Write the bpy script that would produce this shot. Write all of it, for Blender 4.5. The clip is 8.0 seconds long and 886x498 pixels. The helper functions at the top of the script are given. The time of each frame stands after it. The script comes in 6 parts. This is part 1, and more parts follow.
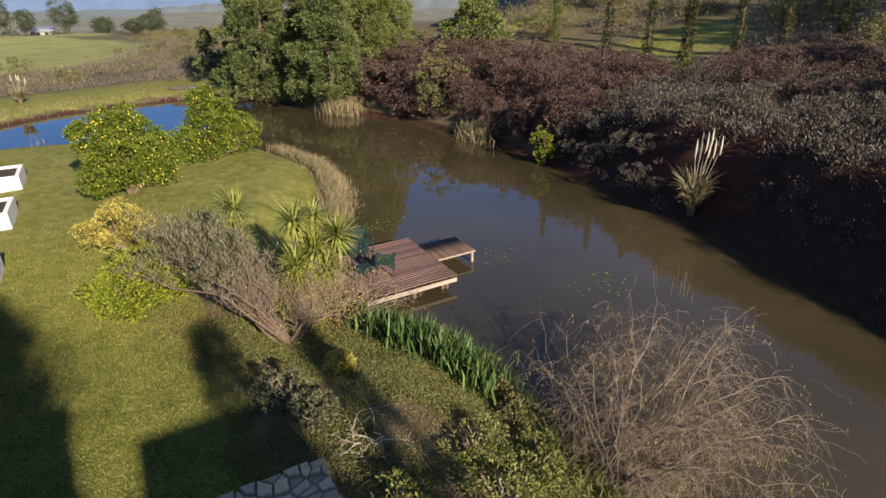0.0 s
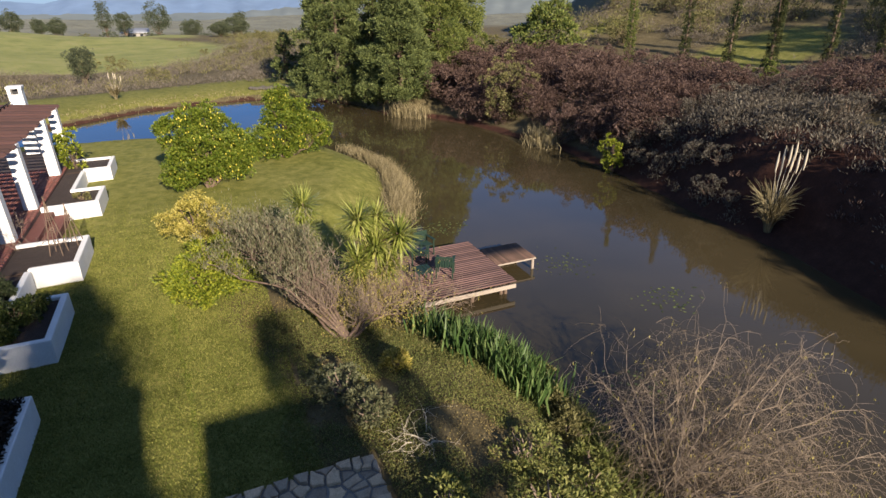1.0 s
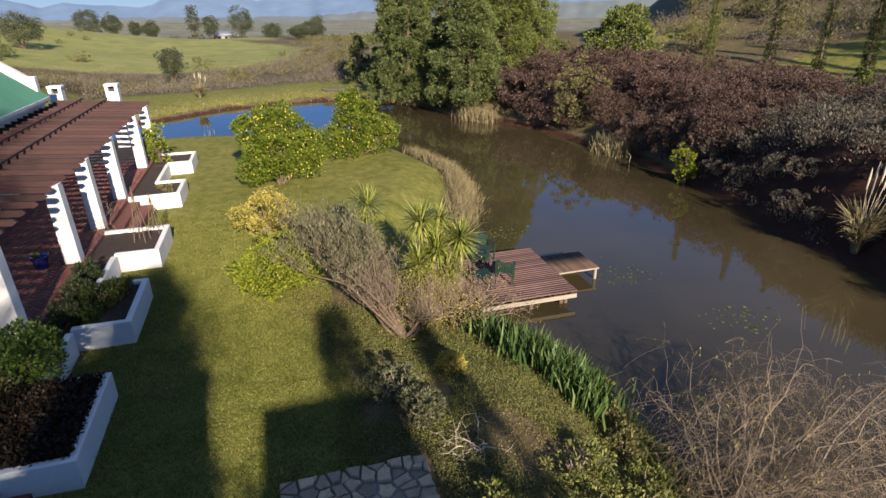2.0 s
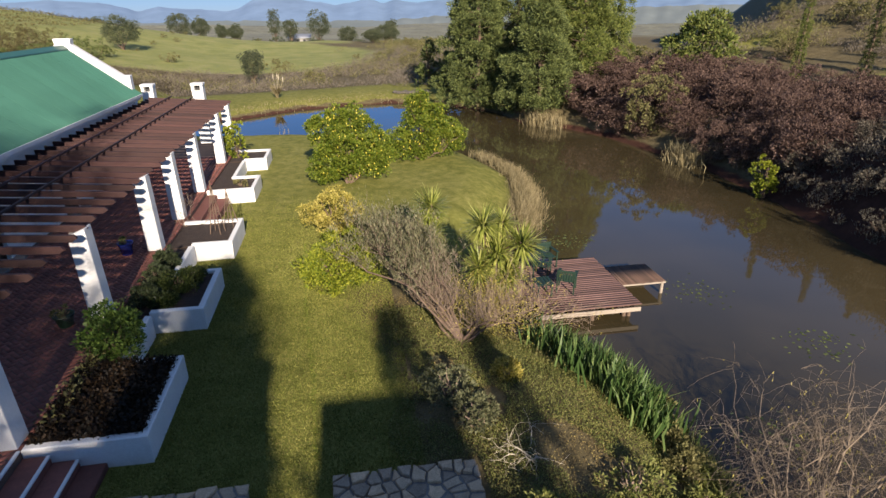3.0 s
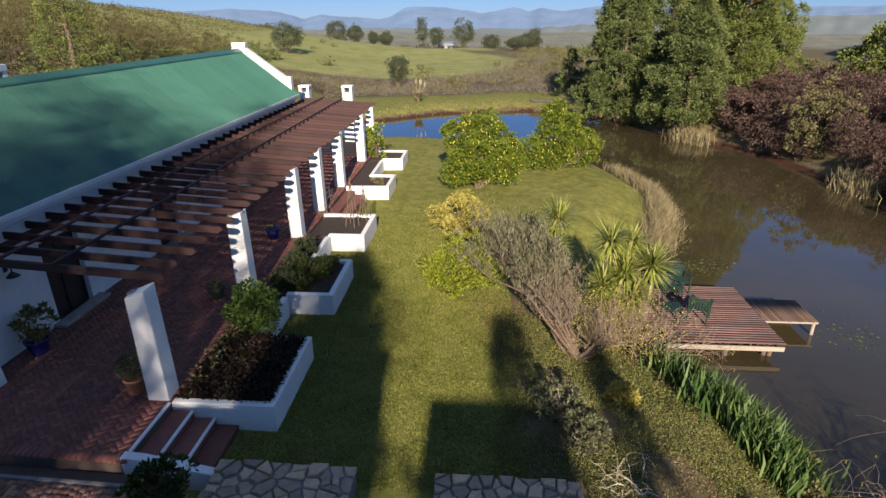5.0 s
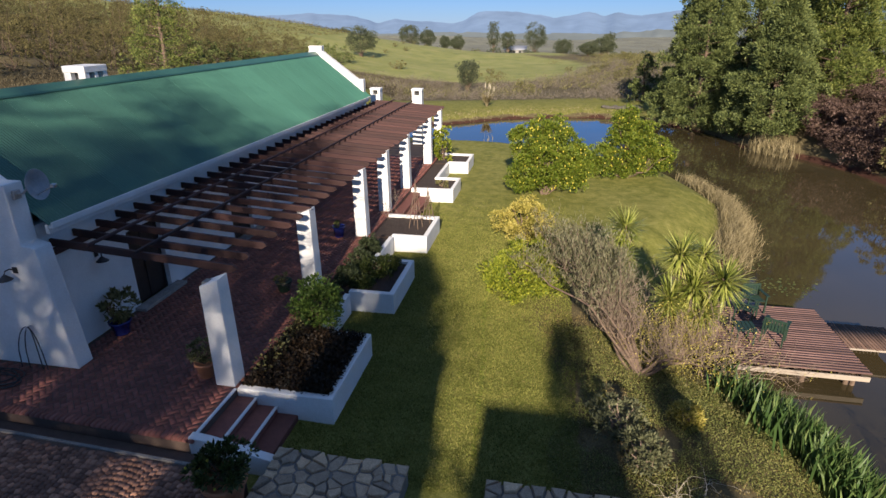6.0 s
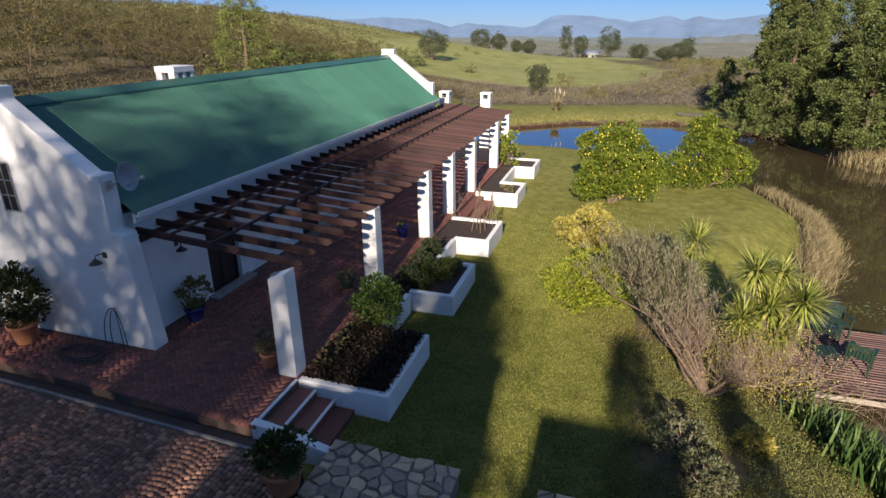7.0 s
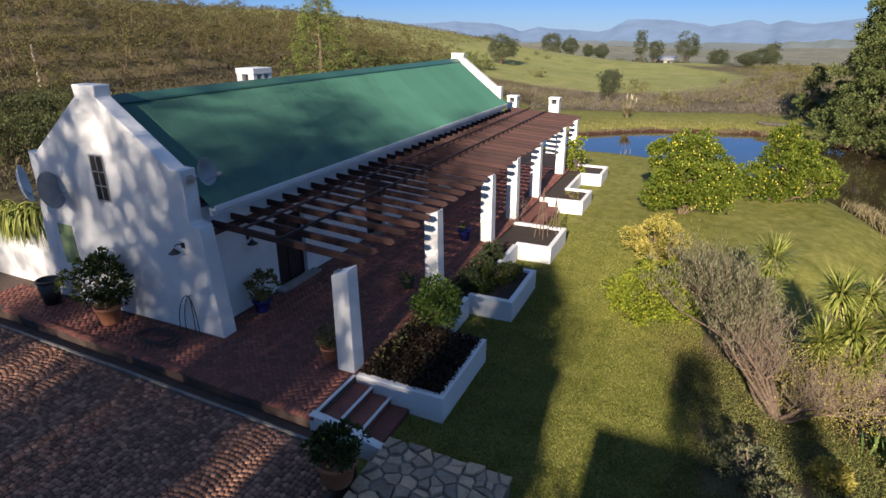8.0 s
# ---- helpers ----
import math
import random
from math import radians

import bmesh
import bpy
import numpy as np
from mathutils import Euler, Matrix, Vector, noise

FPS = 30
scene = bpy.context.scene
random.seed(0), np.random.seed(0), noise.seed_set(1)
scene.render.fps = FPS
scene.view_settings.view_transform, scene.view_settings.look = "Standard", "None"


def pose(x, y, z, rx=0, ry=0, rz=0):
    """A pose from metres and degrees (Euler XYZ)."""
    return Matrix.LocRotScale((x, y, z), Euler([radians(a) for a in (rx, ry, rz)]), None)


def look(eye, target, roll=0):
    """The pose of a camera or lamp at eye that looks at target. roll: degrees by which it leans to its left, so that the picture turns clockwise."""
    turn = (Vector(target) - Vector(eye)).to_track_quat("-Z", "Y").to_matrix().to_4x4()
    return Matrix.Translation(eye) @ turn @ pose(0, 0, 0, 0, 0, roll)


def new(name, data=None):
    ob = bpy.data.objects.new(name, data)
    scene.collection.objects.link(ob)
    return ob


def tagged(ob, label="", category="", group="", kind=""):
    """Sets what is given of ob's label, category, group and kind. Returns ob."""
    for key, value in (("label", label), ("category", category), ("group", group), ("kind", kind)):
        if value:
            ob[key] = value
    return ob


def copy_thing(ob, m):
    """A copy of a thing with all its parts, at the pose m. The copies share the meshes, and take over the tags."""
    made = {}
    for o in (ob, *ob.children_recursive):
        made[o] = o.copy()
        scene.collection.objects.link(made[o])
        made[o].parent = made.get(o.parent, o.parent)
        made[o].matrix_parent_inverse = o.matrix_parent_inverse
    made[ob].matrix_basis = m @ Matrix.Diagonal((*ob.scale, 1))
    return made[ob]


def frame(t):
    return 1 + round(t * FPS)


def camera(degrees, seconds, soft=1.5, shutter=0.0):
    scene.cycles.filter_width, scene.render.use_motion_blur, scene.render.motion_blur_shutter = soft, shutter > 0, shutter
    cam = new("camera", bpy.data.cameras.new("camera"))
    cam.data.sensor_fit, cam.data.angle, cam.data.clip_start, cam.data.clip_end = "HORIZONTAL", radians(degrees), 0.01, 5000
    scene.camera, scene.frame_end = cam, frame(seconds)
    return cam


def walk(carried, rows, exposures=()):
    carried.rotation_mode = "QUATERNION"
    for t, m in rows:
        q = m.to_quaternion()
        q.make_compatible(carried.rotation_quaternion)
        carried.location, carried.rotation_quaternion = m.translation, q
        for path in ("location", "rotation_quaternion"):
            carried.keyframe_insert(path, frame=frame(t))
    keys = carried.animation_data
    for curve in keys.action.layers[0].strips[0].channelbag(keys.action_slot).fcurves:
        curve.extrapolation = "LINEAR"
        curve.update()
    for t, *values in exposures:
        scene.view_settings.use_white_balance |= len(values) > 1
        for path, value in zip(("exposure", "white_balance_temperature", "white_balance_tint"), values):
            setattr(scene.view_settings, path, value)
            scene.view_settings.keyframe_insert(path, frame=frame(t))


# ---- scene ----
# ---------------------------------------------------------------- camera
cam = camera(76.52, 8.0)
EYE = 7.5
TURNS = [
    (0.0, -30.03, -24.43, -0.63), (0.5, -26.63, -24.21, -0.59), (1.0, -23.30, -23.97, -0.54),
    (1.5, -19.94, -23.75, -0.50), (3.0, -9.76, -23.10, -0.35), (3.5, -6.38, -22.90, -0.30),
    (4.0, -3.00, -22.70, -0.25), (4.5, 0.38, -22.52, -0.20), (6.0, 10.54, -21.93, -0.03),
    (6.5, 13.94, -21.76, 0.02), (7.0, 17.30, -21.59, 0.08), (7.5, 20.63, -21.40, 0.13),
    (8.0, 23.98, -21.24, 0.18),
]


def hover(yaw, pitch, roll):
    return pose(0, 0, EYE, 0, 0, yaw) @ pose(0, 0, 0, 90 + pitch) @ pose(0, 0, 0, 0, 0, roll)


walk(cam, [(t, hover(yaw, pitch, roll)) for t, yaw, pitch, roll in TURNS],
     exposures=[(0.0, 1.0), (8.0, 1.0)])

# ---------------------------------------------------------------- daylight
SUN_UP, SUN_SIDE = 23.0, 5.0
world = bpy.data.worlds.new("sky")
scene.world = world
world.use_nodes = True
wn = world.node_tree.nodes
sky = wn.new("ShaderNodeTexSky")
sky.sky_type = "NISHITA"
sky.sun_disc = False
sky.sun_elevation = radians(SUN_UP)
sky.sun_rotation = radians(180 - SUN_SIDE)
sky.altitude = 1500
sky.dust_density = 0.0
sky.ozone_density = 4.0
wn["Background"].inputs["Strength"].default_value = 0.032
tint = wn.new("ShaderNodeMix")
tint.data_type, tint.blend_type = "RGBA", "MULTIPLY"
tint.inputs[0].default_value = 1.0
tint.inputs[7].default_value = (0.74, 0.92, 1.42, 1)
world.node_tree.links.new(sky.outputs[0], tint.inputs[6])
# the clear winter sky: pale at the horizon, deep blue above
blue = wn.new("ShaderNodeMix")
blue.data_type = "RGBA"
way = wn.new("ShaderNodeTexCoord")
rise = wn.new("ShaderNodeSeparateXYZ")
world.node_tree.links.new(way.outputs["Generated"], rise.inputs[0])
share, deep = wn.new("ShaderNodeValToRGB"), wn.new("ShaderNodeValToRGB")
for node, stops in ((share, ((0.03, (0.15, 0.15, 0.15, 1)), (0.14, (0.8, 0.8, 0.8, 1)))),
                    (deep, ((0.12, (1.5, 6.6, 17.5, 1)), (0.58, (2.3, 3.6, 6.8, 1))))):
    for e, (at, colour) in zip(node.color_ramp.elements, stops):
        e.position, e.color = at, colour
    world.node_tree.links.new(rise.outputs["Z"], node.inputs[0])
world.node_tree.links.new(share.outputs[0], blue.inputs[0])
world.node_tree.links.new(deep.outputs[0], blue.inputs[7])
world.node_tree.links.new(tint.outputs[2], blue.inputs[6])
world.node_tree.links.new(blue.outputs[2], wn["Background"].inputs["Color"])

sun_data = bpy.data.lights.new("sun", "SUN")
sun_data.energy = 5.2
sun_data.angle = radians(0.9)
sun_data.color = (1.0, 0.865, 0.72)
sun = new("sun", sun_data)
to_sun = Vector((math.sin(radians(SUN_SIDE)) * math.cos(radians(SUN_UP)),
                 -math.cos(radians(SUN_SIDE)) * math.cos(radians(SUN_UP)), math.sin(radians(SUN_UP))))
sun.matrix_world = look(to_sun * 80, (0, 0, 0))


# ---------------------------------------------------------------- materials
def nodes_of(name):
    m = bpy.data.materials.new(name)
    m.use_nodes = True
    nt = m.node_tree
    return m, nt, nt.nodes["Principled BSDF"]


def ramp(nt, fac, stops):
    r = nt.nodes.new("ShaderNodeValToRGB")
    el = r.color_ramp.elements
    while len(el) < len(stops):
        el.new(0.5)
    for e, (p, c) in zip(el, stops):
        e.position, e.color = p, (*c, 1)
    nt.links.new(fac, r.inputs[0])
    return r.outputs[0]


def tex(nt, scale, detail=4, rough=0.6, coord="Object", stretch=None):
    co = nt.nodes.new("ShaderNodeTexCoord")
    out = co.outputs[coord]
    if stretch:
        mp = nt.nodes.new("ShaderNodeMapping")
        mp.inputs["Scale"].default_value = stretch
        nt.links.new(out, mp.inputs["Vector"])
        out = mp.outputs[0]
    n = nt.nodes.new("ShaderNodeTexNoise")
    n.inputs["Scale"].default_value = scale
    n.inputs["Detail"].default_value = detail
    n.inputs["Roughness"].default_value = rough
    nt.links.new(out, n.inputs["Vector"])
    return n.outputs[0]


def mix(nt, fac, a, b, mode="MIX"):
    m = nt.nodes.new("ShaderNodeMix")
    m.data_type, m.blend_type = "RGBA", mode
    for sock, v in ((m.inputs[0], fac), (m.inputs[6], a), (m.inputs[7], b)):
        if isinstance(v, (int, float)):
            sock.default_value = v
        elif isinstance(v, tuple):
            sock.default_value = (*v, 1)
        else:
            nt.links.new(v, sock)
    return m.outputs[2]


def bump(nt, bsdf, height, strength=0.3, distance=0.02):
    b = nt.nodes.new("ShaderNodeBump")
    b.inputs["Strength"].default_value = strength
    b.inputs["Distance"].default_value = distance
    nt.links.new(height, b.inputs["Height"])
    nt.links.new(b.outputs[0], bsdf.inputs["Normal"])


def surface(name, dark, light, scale=3.0, rough=0.7, grain=40.0, relief=0.3, metal=0.0, vary=0.0, stretch=None, depth=0.02, tones=None):
    """Two scales of noise between two colours, with a fine relief; vary: how far pieces differ from one another."""
    m, nt, b = nodes_of(name)
    big = tex(nt, scale, 5, 0.65, stretch=stretch)
    fine = tex(nt, grain, 3, 0.6, stretch=stretch)
    both = mix(nt, 0.45, big, fine)
    col = ramp(nt, both, [(0.32, dark), (0.68, light)])
    if vary:
        info = nt.nodes.new("ShaderNodeObjectInfo")
        geo = nt.nodes.new("ShaderNodeNewGeometry")
        add = nt.nodes.new("ShaderNodeMath")
        add.operation = "ADD"
        nt.links.new(info.outputs["Random"], add.inputs[0])
        nt.links.new(geo.outputs["Random Per Island"], add.inputs[1])
        fr = nt.nodes.new("ShaderNodeMath")
        fr.operation = "FRACT"
        nt.links.new(add.outputs[0], fr.inputs[0])
        tone = ramp(nt, fr.outputs[0], tones or [(0.0, (1 - vary,) * 3), (1.0, (1 + vary,) * 3)])
        col = mix(nt, 1.0, col, tone, "MULTIPLY")
    nt.links.new(col, b.inputs["Base Color"])
    b.inputs["Roughness"].default_value = rough
    b.inputs["Metallic"].default_value = metal
    bump(nt, b, both, relief, depth)
    return m


def foliage(name, stops, rough=0.55, through_light=0.25):
    """Leaves: each leaf takes its own tone between the stops; a share of the light passes through."""
    m, nt, b = nodes_of(name)
    geo = nt.nodes.new("ShaderNodeNewGeometry")
    patch = tex(nt, 1.3, 2)
    fac = nt.nodes.new("ShaderNodeMath")
    fac.operation = "MULTIPLY_ADD"
    nt.links.new(patch, fac.inputs[0])
    fac.inputs[1].default_value = 0.6
    mul = nt.nodes.new("ShaderNodeMath")
    mul.operation = "MULTIPLY_ADD"
    nt.links.new(geo.outputs["Random Per Island"], mul.inputs[0])
    mul.inputs[1].default_value = 0.8
    mul.inputs[2].default_value = -0.2
    nt.links.new(mul.outputs[0], fac.inputs[2])
    n = len(stops) - 1
    col = ramp(nt, fac.outputs[0], [(0.08 + 0.84 * i / n, c) for i, c in enumerate(stops)])
    nt.links.new(col, b.inputs["Base Color"])
    b.inputs["Roughness"].default_value = rough
    b.inputs["Specular IOR Level"].default_value = 0.3
    t = nt.nodes.new("ShaderNodeBsdfTranslucent")
    nt.links.new(col, t.inputs["Color"])
    ms = nt.nodes.new("ShaderNodeMixShader")
    ms.inputs[0].default_value = through_light
    nt.links.new(b.outputs[0], ms.inputs[1])
    nt.links.new(t.outputs[0], ms.inputs[2])
    nt.links.new(ms.outputs[0], nt.nodes["Material Output"].inputs["Surface"])
    return m


WHITE = surface("limewashed plaster", (0.64, 0.63, 0.605), (0.80, 0.79, 0.77), 1.6, 0.85, 30, 0.25)
BRICK = surface("red clay paver", (0.13, 0.045, 0.035), (0.24, 0.085, 0.06), 6, 0.8, 60, 0.3, vary=0.3)
JOINT = surface("sandy mortar bed", (0.07, 0.045, 0.035), (0.13, 0.09, 0.07), 4, 0.95, 50, 0.4)
SETT = surface("granite sett", (0.17, 0.082, 0.054), (0.34, 0.185, 0.122), 5, 0.85, 60, 0.4, vary=0.35, tones=[(0.0, (0.5, 0.46, 0.45)), (0.6, (0.95, 0.9, 0.88)), (1.0, (1.7, 1.65, 1.55))])
FLAG = surface("sandstone flag", (0.36, 0.27, 0.18), (0.68, 0.53, 0.37), 5, 0.9, 40, 0.9, vary=0.25, depth=0.04, tones=[(0.0, (0.5, 0.5, 0.52)), (0.5, (0.85, 0.8, 0.76)), (1.0, (1.2, 1.08, 0.95))])
TIMBER = surface("red-brown stained timber", (0.024, 0.0095, 0.0085), (0.064, 0.025, 0.021), 4, 0.75, 45, 0.4, vary=0.35, stretch=(0.4, 4, 4))
DECKING = surface("weathered deck board", (0.085, 0.043, 0.036), (0.215, 0.125, 0.102), 4, 0.8, 50, 0.4, vary=0.3, stretch=(0.4, 5, 5))
BEAM = surface("pale weathered beam", (0.22, 0.18, 0.14), (0.40, 0.34, 0.275), 4, 0.85, 50, 0.4, stretch=(0.4, 5, 5))
MOSSWOOD = surface("mossy wet board", (0.06, 0.034, 0.027), (0.15, 0.09, 0.062), 3, 0.85, 40, 0.5, vary=0.35, stretch=(4, 0.6, 4))
DARKWOOD = surface("dark door timber", (0.012, 0.008, 0.007), (0.04, 0.024, 0.018), 4, 0.6, 40, 0.3)
GREENROOF = surface("green painted steel sheet", (0.034, 0.108, 0.076), (0.050, 0.146, 0.104), 0.7, 0.42, 12, 0.08, vary=0.08)
GREENPAINT = surface("sage green shutter paint", (0.20, 0.27, 0.12), (0.27, 0.34, 0.17), 5, 0.6, 50, 0.2)
CHAIRGREEN = surface("dark green chair paint", (0.008, 0.022, 0.013), (0.018, 0.044, 0.028), 6, 0.5, 50, 0.2)
TERRACOTTA = surface("terracotta", (0.30, 0.115, 0.055), (0.46, 0.20, 0.10), 6, 0.85, 50, 0.3)
BLUEGLAZE = surface("cobalt glaze", (0.012, 0.02, 0.13), (0.02, 0.035, 0.22), 5, 0.2, 40, 0.05)
METAL = surface("galvanised steel", (0.35, 0.36, 0.38), (0.52, 0.53, 0.55), 8, 0.45, 60, 0.1, metal=0.7)
BLACK = surface("black plastic", (0.012, 0.012, 0.013), (0.03, 0.03, 0.032), 8, 0.45, 60, 0.1)
SOIL = surface("dark garden soil", (0.018, 0.011, 0.008), (0.055, 0.034, 0.024), 5, 0.95, 40, 0.8, depth=0.05)
GLASS = surface("dark window glass", (0.012, 0.014, 0.016), (0.03, 0.034, 0.04), 2, 0.06, 10, 0.0)
BARK = surface("brown bark", (0.07, 0.045, 0.03), (0.19, 0.13, 0.09), 8, 0.9, 60, 0.6)
TWIG = surface("grey twig", (0.14, 0.10, 0.072), (0.29, 0.215, 0.155), 8, 0.85, 60, 0.3)
WILLOWBARK = surface("ochre willow twig", (0.135, 0.10, 0.068), (0.27, 0.205, 0.14), 8, 0.8, 60, 0.3)
LEMON = surface("lemon peel", (0.42, 0.36, 0.03), (0.56, 0.47, 0.06), 8, 0.5, 60, 0.1)
STALK = surface("dry cream plume", (0.36, 0.31, 0.22), (0.56, 0.49, 0.37), 8, 0.9, 60, 0.2)
LIMESTONE = surface("grey stone", (0.13, 0.12, 0.11), (0.30, 0.28, 0.25), 5, 0.9, 40, 0.5, vary=0.3)


# ---------------------------------------------------------------- mesh helpers
def mesh_of(name, verts, faces, material, smooth=False):
    me = bpy.data.meshes.new(name)
    me.from_pydata([tuple(v) for v in verts], [], [tuple(f) for f in faces])
    if smooth:
        me.shade_smooth()
    me.materials.append(material)
    return me


def fast_mesh(name, verts, faces, material, smooth=False):
    """Many quads (or triangles) from arrays."""
    verts, faces = np.asarray(verts, np.float32), np.asarray(faces, np.int32)
    n, k = faces.shape
    me = bpy.data.meshes.new(name)
    me.vertices.add(len(verts))
    me.vertices.foreach_set("co", verts.ravel())
    me.loops.add(n * k)
    me.loops.foreach_set("vertex_index", faces.ravel())
    me.polygons.add(n)
    me.polygons.foreach_set("loop_start", np.arange(n, dtype=np.int32) * k)
    me.update(calc_edges=True)
    me.validate()
    if smooth:
        me.shade_smooth()
    me.materials.append(material)
    return me


def thing(name, loc, label, category, group="", kind=""):
    ob = new(name)
    ob.location = loc
    ob.empty_display_size = 0.2
    return tagged(ob, label, category, group, kind)


def hang(ob, parent):
    """Puts a mesh written in world metres under its thing (whose empty may stand anywhere)."""
    ob.parent = parent
    if parent.data is None:
        ob.location = -Vector(parent.location)
    return ob


def part(name, bm, material, parent, label="", smooth=False):
    """A bmesh, a mesh or (vertices, faces) as ONE mesh object under a thing or a part."""
    if isinstance(bm, bmesh.types.BMesh):
        me = bpy.data.meshes.new(name)
        bm.to_mesh(me)
        bm.free()
        me.materials.append(material)
        if smooth:
            me.shade_smooth()
    elif isinstance(bm, tuple):
        me = fast_mesh(name, bm[0], bm[1], material, smooth)
    else:
        me = bm
    ob = hang(new(name, me), parent)
    if label:
        ob["label"] = label
    return ob


def block(x0, x1, y0, y1, z0, z1, bevel=0.0, bm=None):
    """A box between limits, its edges worn by the bevel."""
    own = bmesh.new()
    bmesh.ops.create_cube(own, size=1, matrix=Matrix.LocRotScale(((x0 + x1) / 2, (y0 + y1) / 2, (z0 + z1) / 2), None, (x1 - x0, y1 - y0, z1 - z0)))
    if bevel:
        bmesh.ops.bevel(own, geom=own.edges[:], offset=bevel, segments=1, affect="EDGES", profile=0.5)
    if bm is None:
        return own
    me = bpy.data.meshes.new("tmp")
    own.to_mesh(me)
    own.free()
    bm.from_mesh(me)
    bpy.data.meshes.remove(me)
    return bm


def prism(outline, y0, y1, bevel=0.0):
    """An outline in x and z, carried from y0 to y1."""
    bm = bmesh.new()
    a = [bm.verts.new((x, y0, z)) for x, z in outline]
    b = [bm.verts.new((x, y1, z)) for x, z in outline]
    bm.faces.new(a)
    bm.faces.new(b[::-1])
    n = len(a)
    for i in range(n):
        bm.faces.new((a[i], b[i], b[(i + 1) % n], a[(i + 1) % n]))
    bmesh.ops.recalc_face_normals(bm, faces=bm.faces[:])
    if bevel:
        bmesh.ops.bevel(bm, geom=bm.edges[:], offset=bevel, segments=2, affect="EDGES", profile=0.5)
    return bm


def slab(outline, z0, z1, bevel=0.0):
    """An outline in x and y, carried from z0 to z1."""
    bm = bmesh.new()
    a = [bm.verts.new((x, y, z0)) for x, y in outline]
    b = [bm.verts.new((x, y, z1)) for x, y in outline]
    bm.faces.new(a[::-1])
    bm.faces.new(b)
    n = len(a)
    for i in range(n):
        bm.faces.new((a[i], a[(i + 1) % n], b[(i + 1) % n], b[i]))
    bmesh.ops.recalc_face_normals(bm, faces=bm.faces[:])
    if bevel:
        top = [e for e in bm.edges if all(abs(v.co.z - z1) < 1e-6 for v in e.verts)]
        bmesh.ops.bevel(bm, geom=top, offset=bevel, segments=1, affect="EDGES", profile=0.5)
    return bm


def lathe(profile, cx, cy, z, n=20):
    """Rings of (radius, height) turned round an upright axis."""
    v, f = [], []
    for r, h in profile:
        v += [(cx + r * math.cos(2 * math.pi * i / n), cy + r * math.sin(2 * math.pi * i / n), z + h) for i in range(n)]
    for k in range(len(profile) - 1):
        f += [(k * n + i, k * n + (i + 1) % n, (k + 1) * n + (i + 1) % n, (k + 1) * n + i) for i in range(n)]
    return np.array(v), np.array(f)


def tubes(paths, sides=5):
    """Tapered tubes along (points, radii), joined."""
    V, F, base = [], [], 0
    ang = np.arange(sides) * 2 * np.pi / sides
    for pts, rad in paths:
        pts = np.asarray(pts, float)
        d = np.gradient(pts, axis=0)
        d /= np.linalg.norm(d, axis=1, keepdims=True) + 1e-9
        ref = np.where(np.abs(d[:, 2:3]) > 0.9, np.array([[1.0, 0, 0]]), np.array([[0, 0, 1.0]]))
        a = np.cross(d, ref)
        a /= np.linalg.norm(a, axis=1, keepdims=True) + 1e-9
        b = np.cross(d, a)
        r = np.asarray(rad, float)[:, None, None]
        ring = pts[:, None] + r * (a[:, None] * np.cos(ang)[None, :, None] + b[:, None] * np.sin(ang)[None, :, None])
        V.append(ring.reshape(-1, 3))
        n = len(pts)
        k, i = np.meshgrid(np.arange(n - 1), np.arange(sides), indexing="ij")
        j = (i + 1) % sides
        F.append(np.stack([base + k * sides + i, base + k * sides + j, base + (k + 1) * sides + j, base + (k + 1) * sides + i], -1).reshape(-1, 4))
        base += n * sides
    return np.concatenate(V), np.concatenate(F)


def leaf_quads(rng, at, length, width, axis=None, spread=1.0):
    """One lens-shaped leaf at each point; axis: the way it tends to point."""
    n = len(at)
    a = rng.normal(size=(n, 3))
    a /= np.linalg.norm(a, axis=1, keepdims=True)
    if axis is not None:
        a = np.asarray(axis, float) + spread * a
        a /= np.linalg.norm(a, axis=1, keepdims=True)
    b = np.cross(a, rng.normal(size=(n, 3)))
    b /= np.linalg.norm(b, axis=1, keepdims=True)
    L = length * rng.uniform(0.65, 1.3, (n, 1))
    W = width * rng.uniform(0.7, 1.3, (n, 1))
    v = np.stack([at, at + a * L * 0.5 + b * W * 0.5, at + a * L, at + a * L * 0.5 - b * W * 0.5], 1).reshape(-1, 3)
    return v, np.arange(4 * n).reshape(-1, 4)


def join(*meshes):
    V, F, base = [], [], 0
    for v, f in meshes:
        V.append(v)
        F.append(np.asarray(f) + base)
        base += len(v)
    return np.concatenate(V), np.concatenate(F)


def clumps(rng, centre, radii, count, per, spread, shell=0.55):
    """Points in clumps that fill the outer part of an uneven ellipsoid."""
    d = rng.normal(size=(count, 3))
    d /= np.linalg.norm(d, axis=1, keepdims=True)
    r = rng.uniform(shell, 1.0, (count, 1)) ** 0.7
    lobes = 1 + 0.18 * np.sin(3 * d[:, :1] + 2.1 * d[:, 1:2] * 2 + centre[0]) + 0.12 * np.sin(5 * d[:, 2:3] + centre[1])
    c = np.asarray(centre) + d * r * lobes * np.asarray(radii)
    p = np.repeat(c, per, 0)
    return p + rng.normal(size=p.shape) * spread


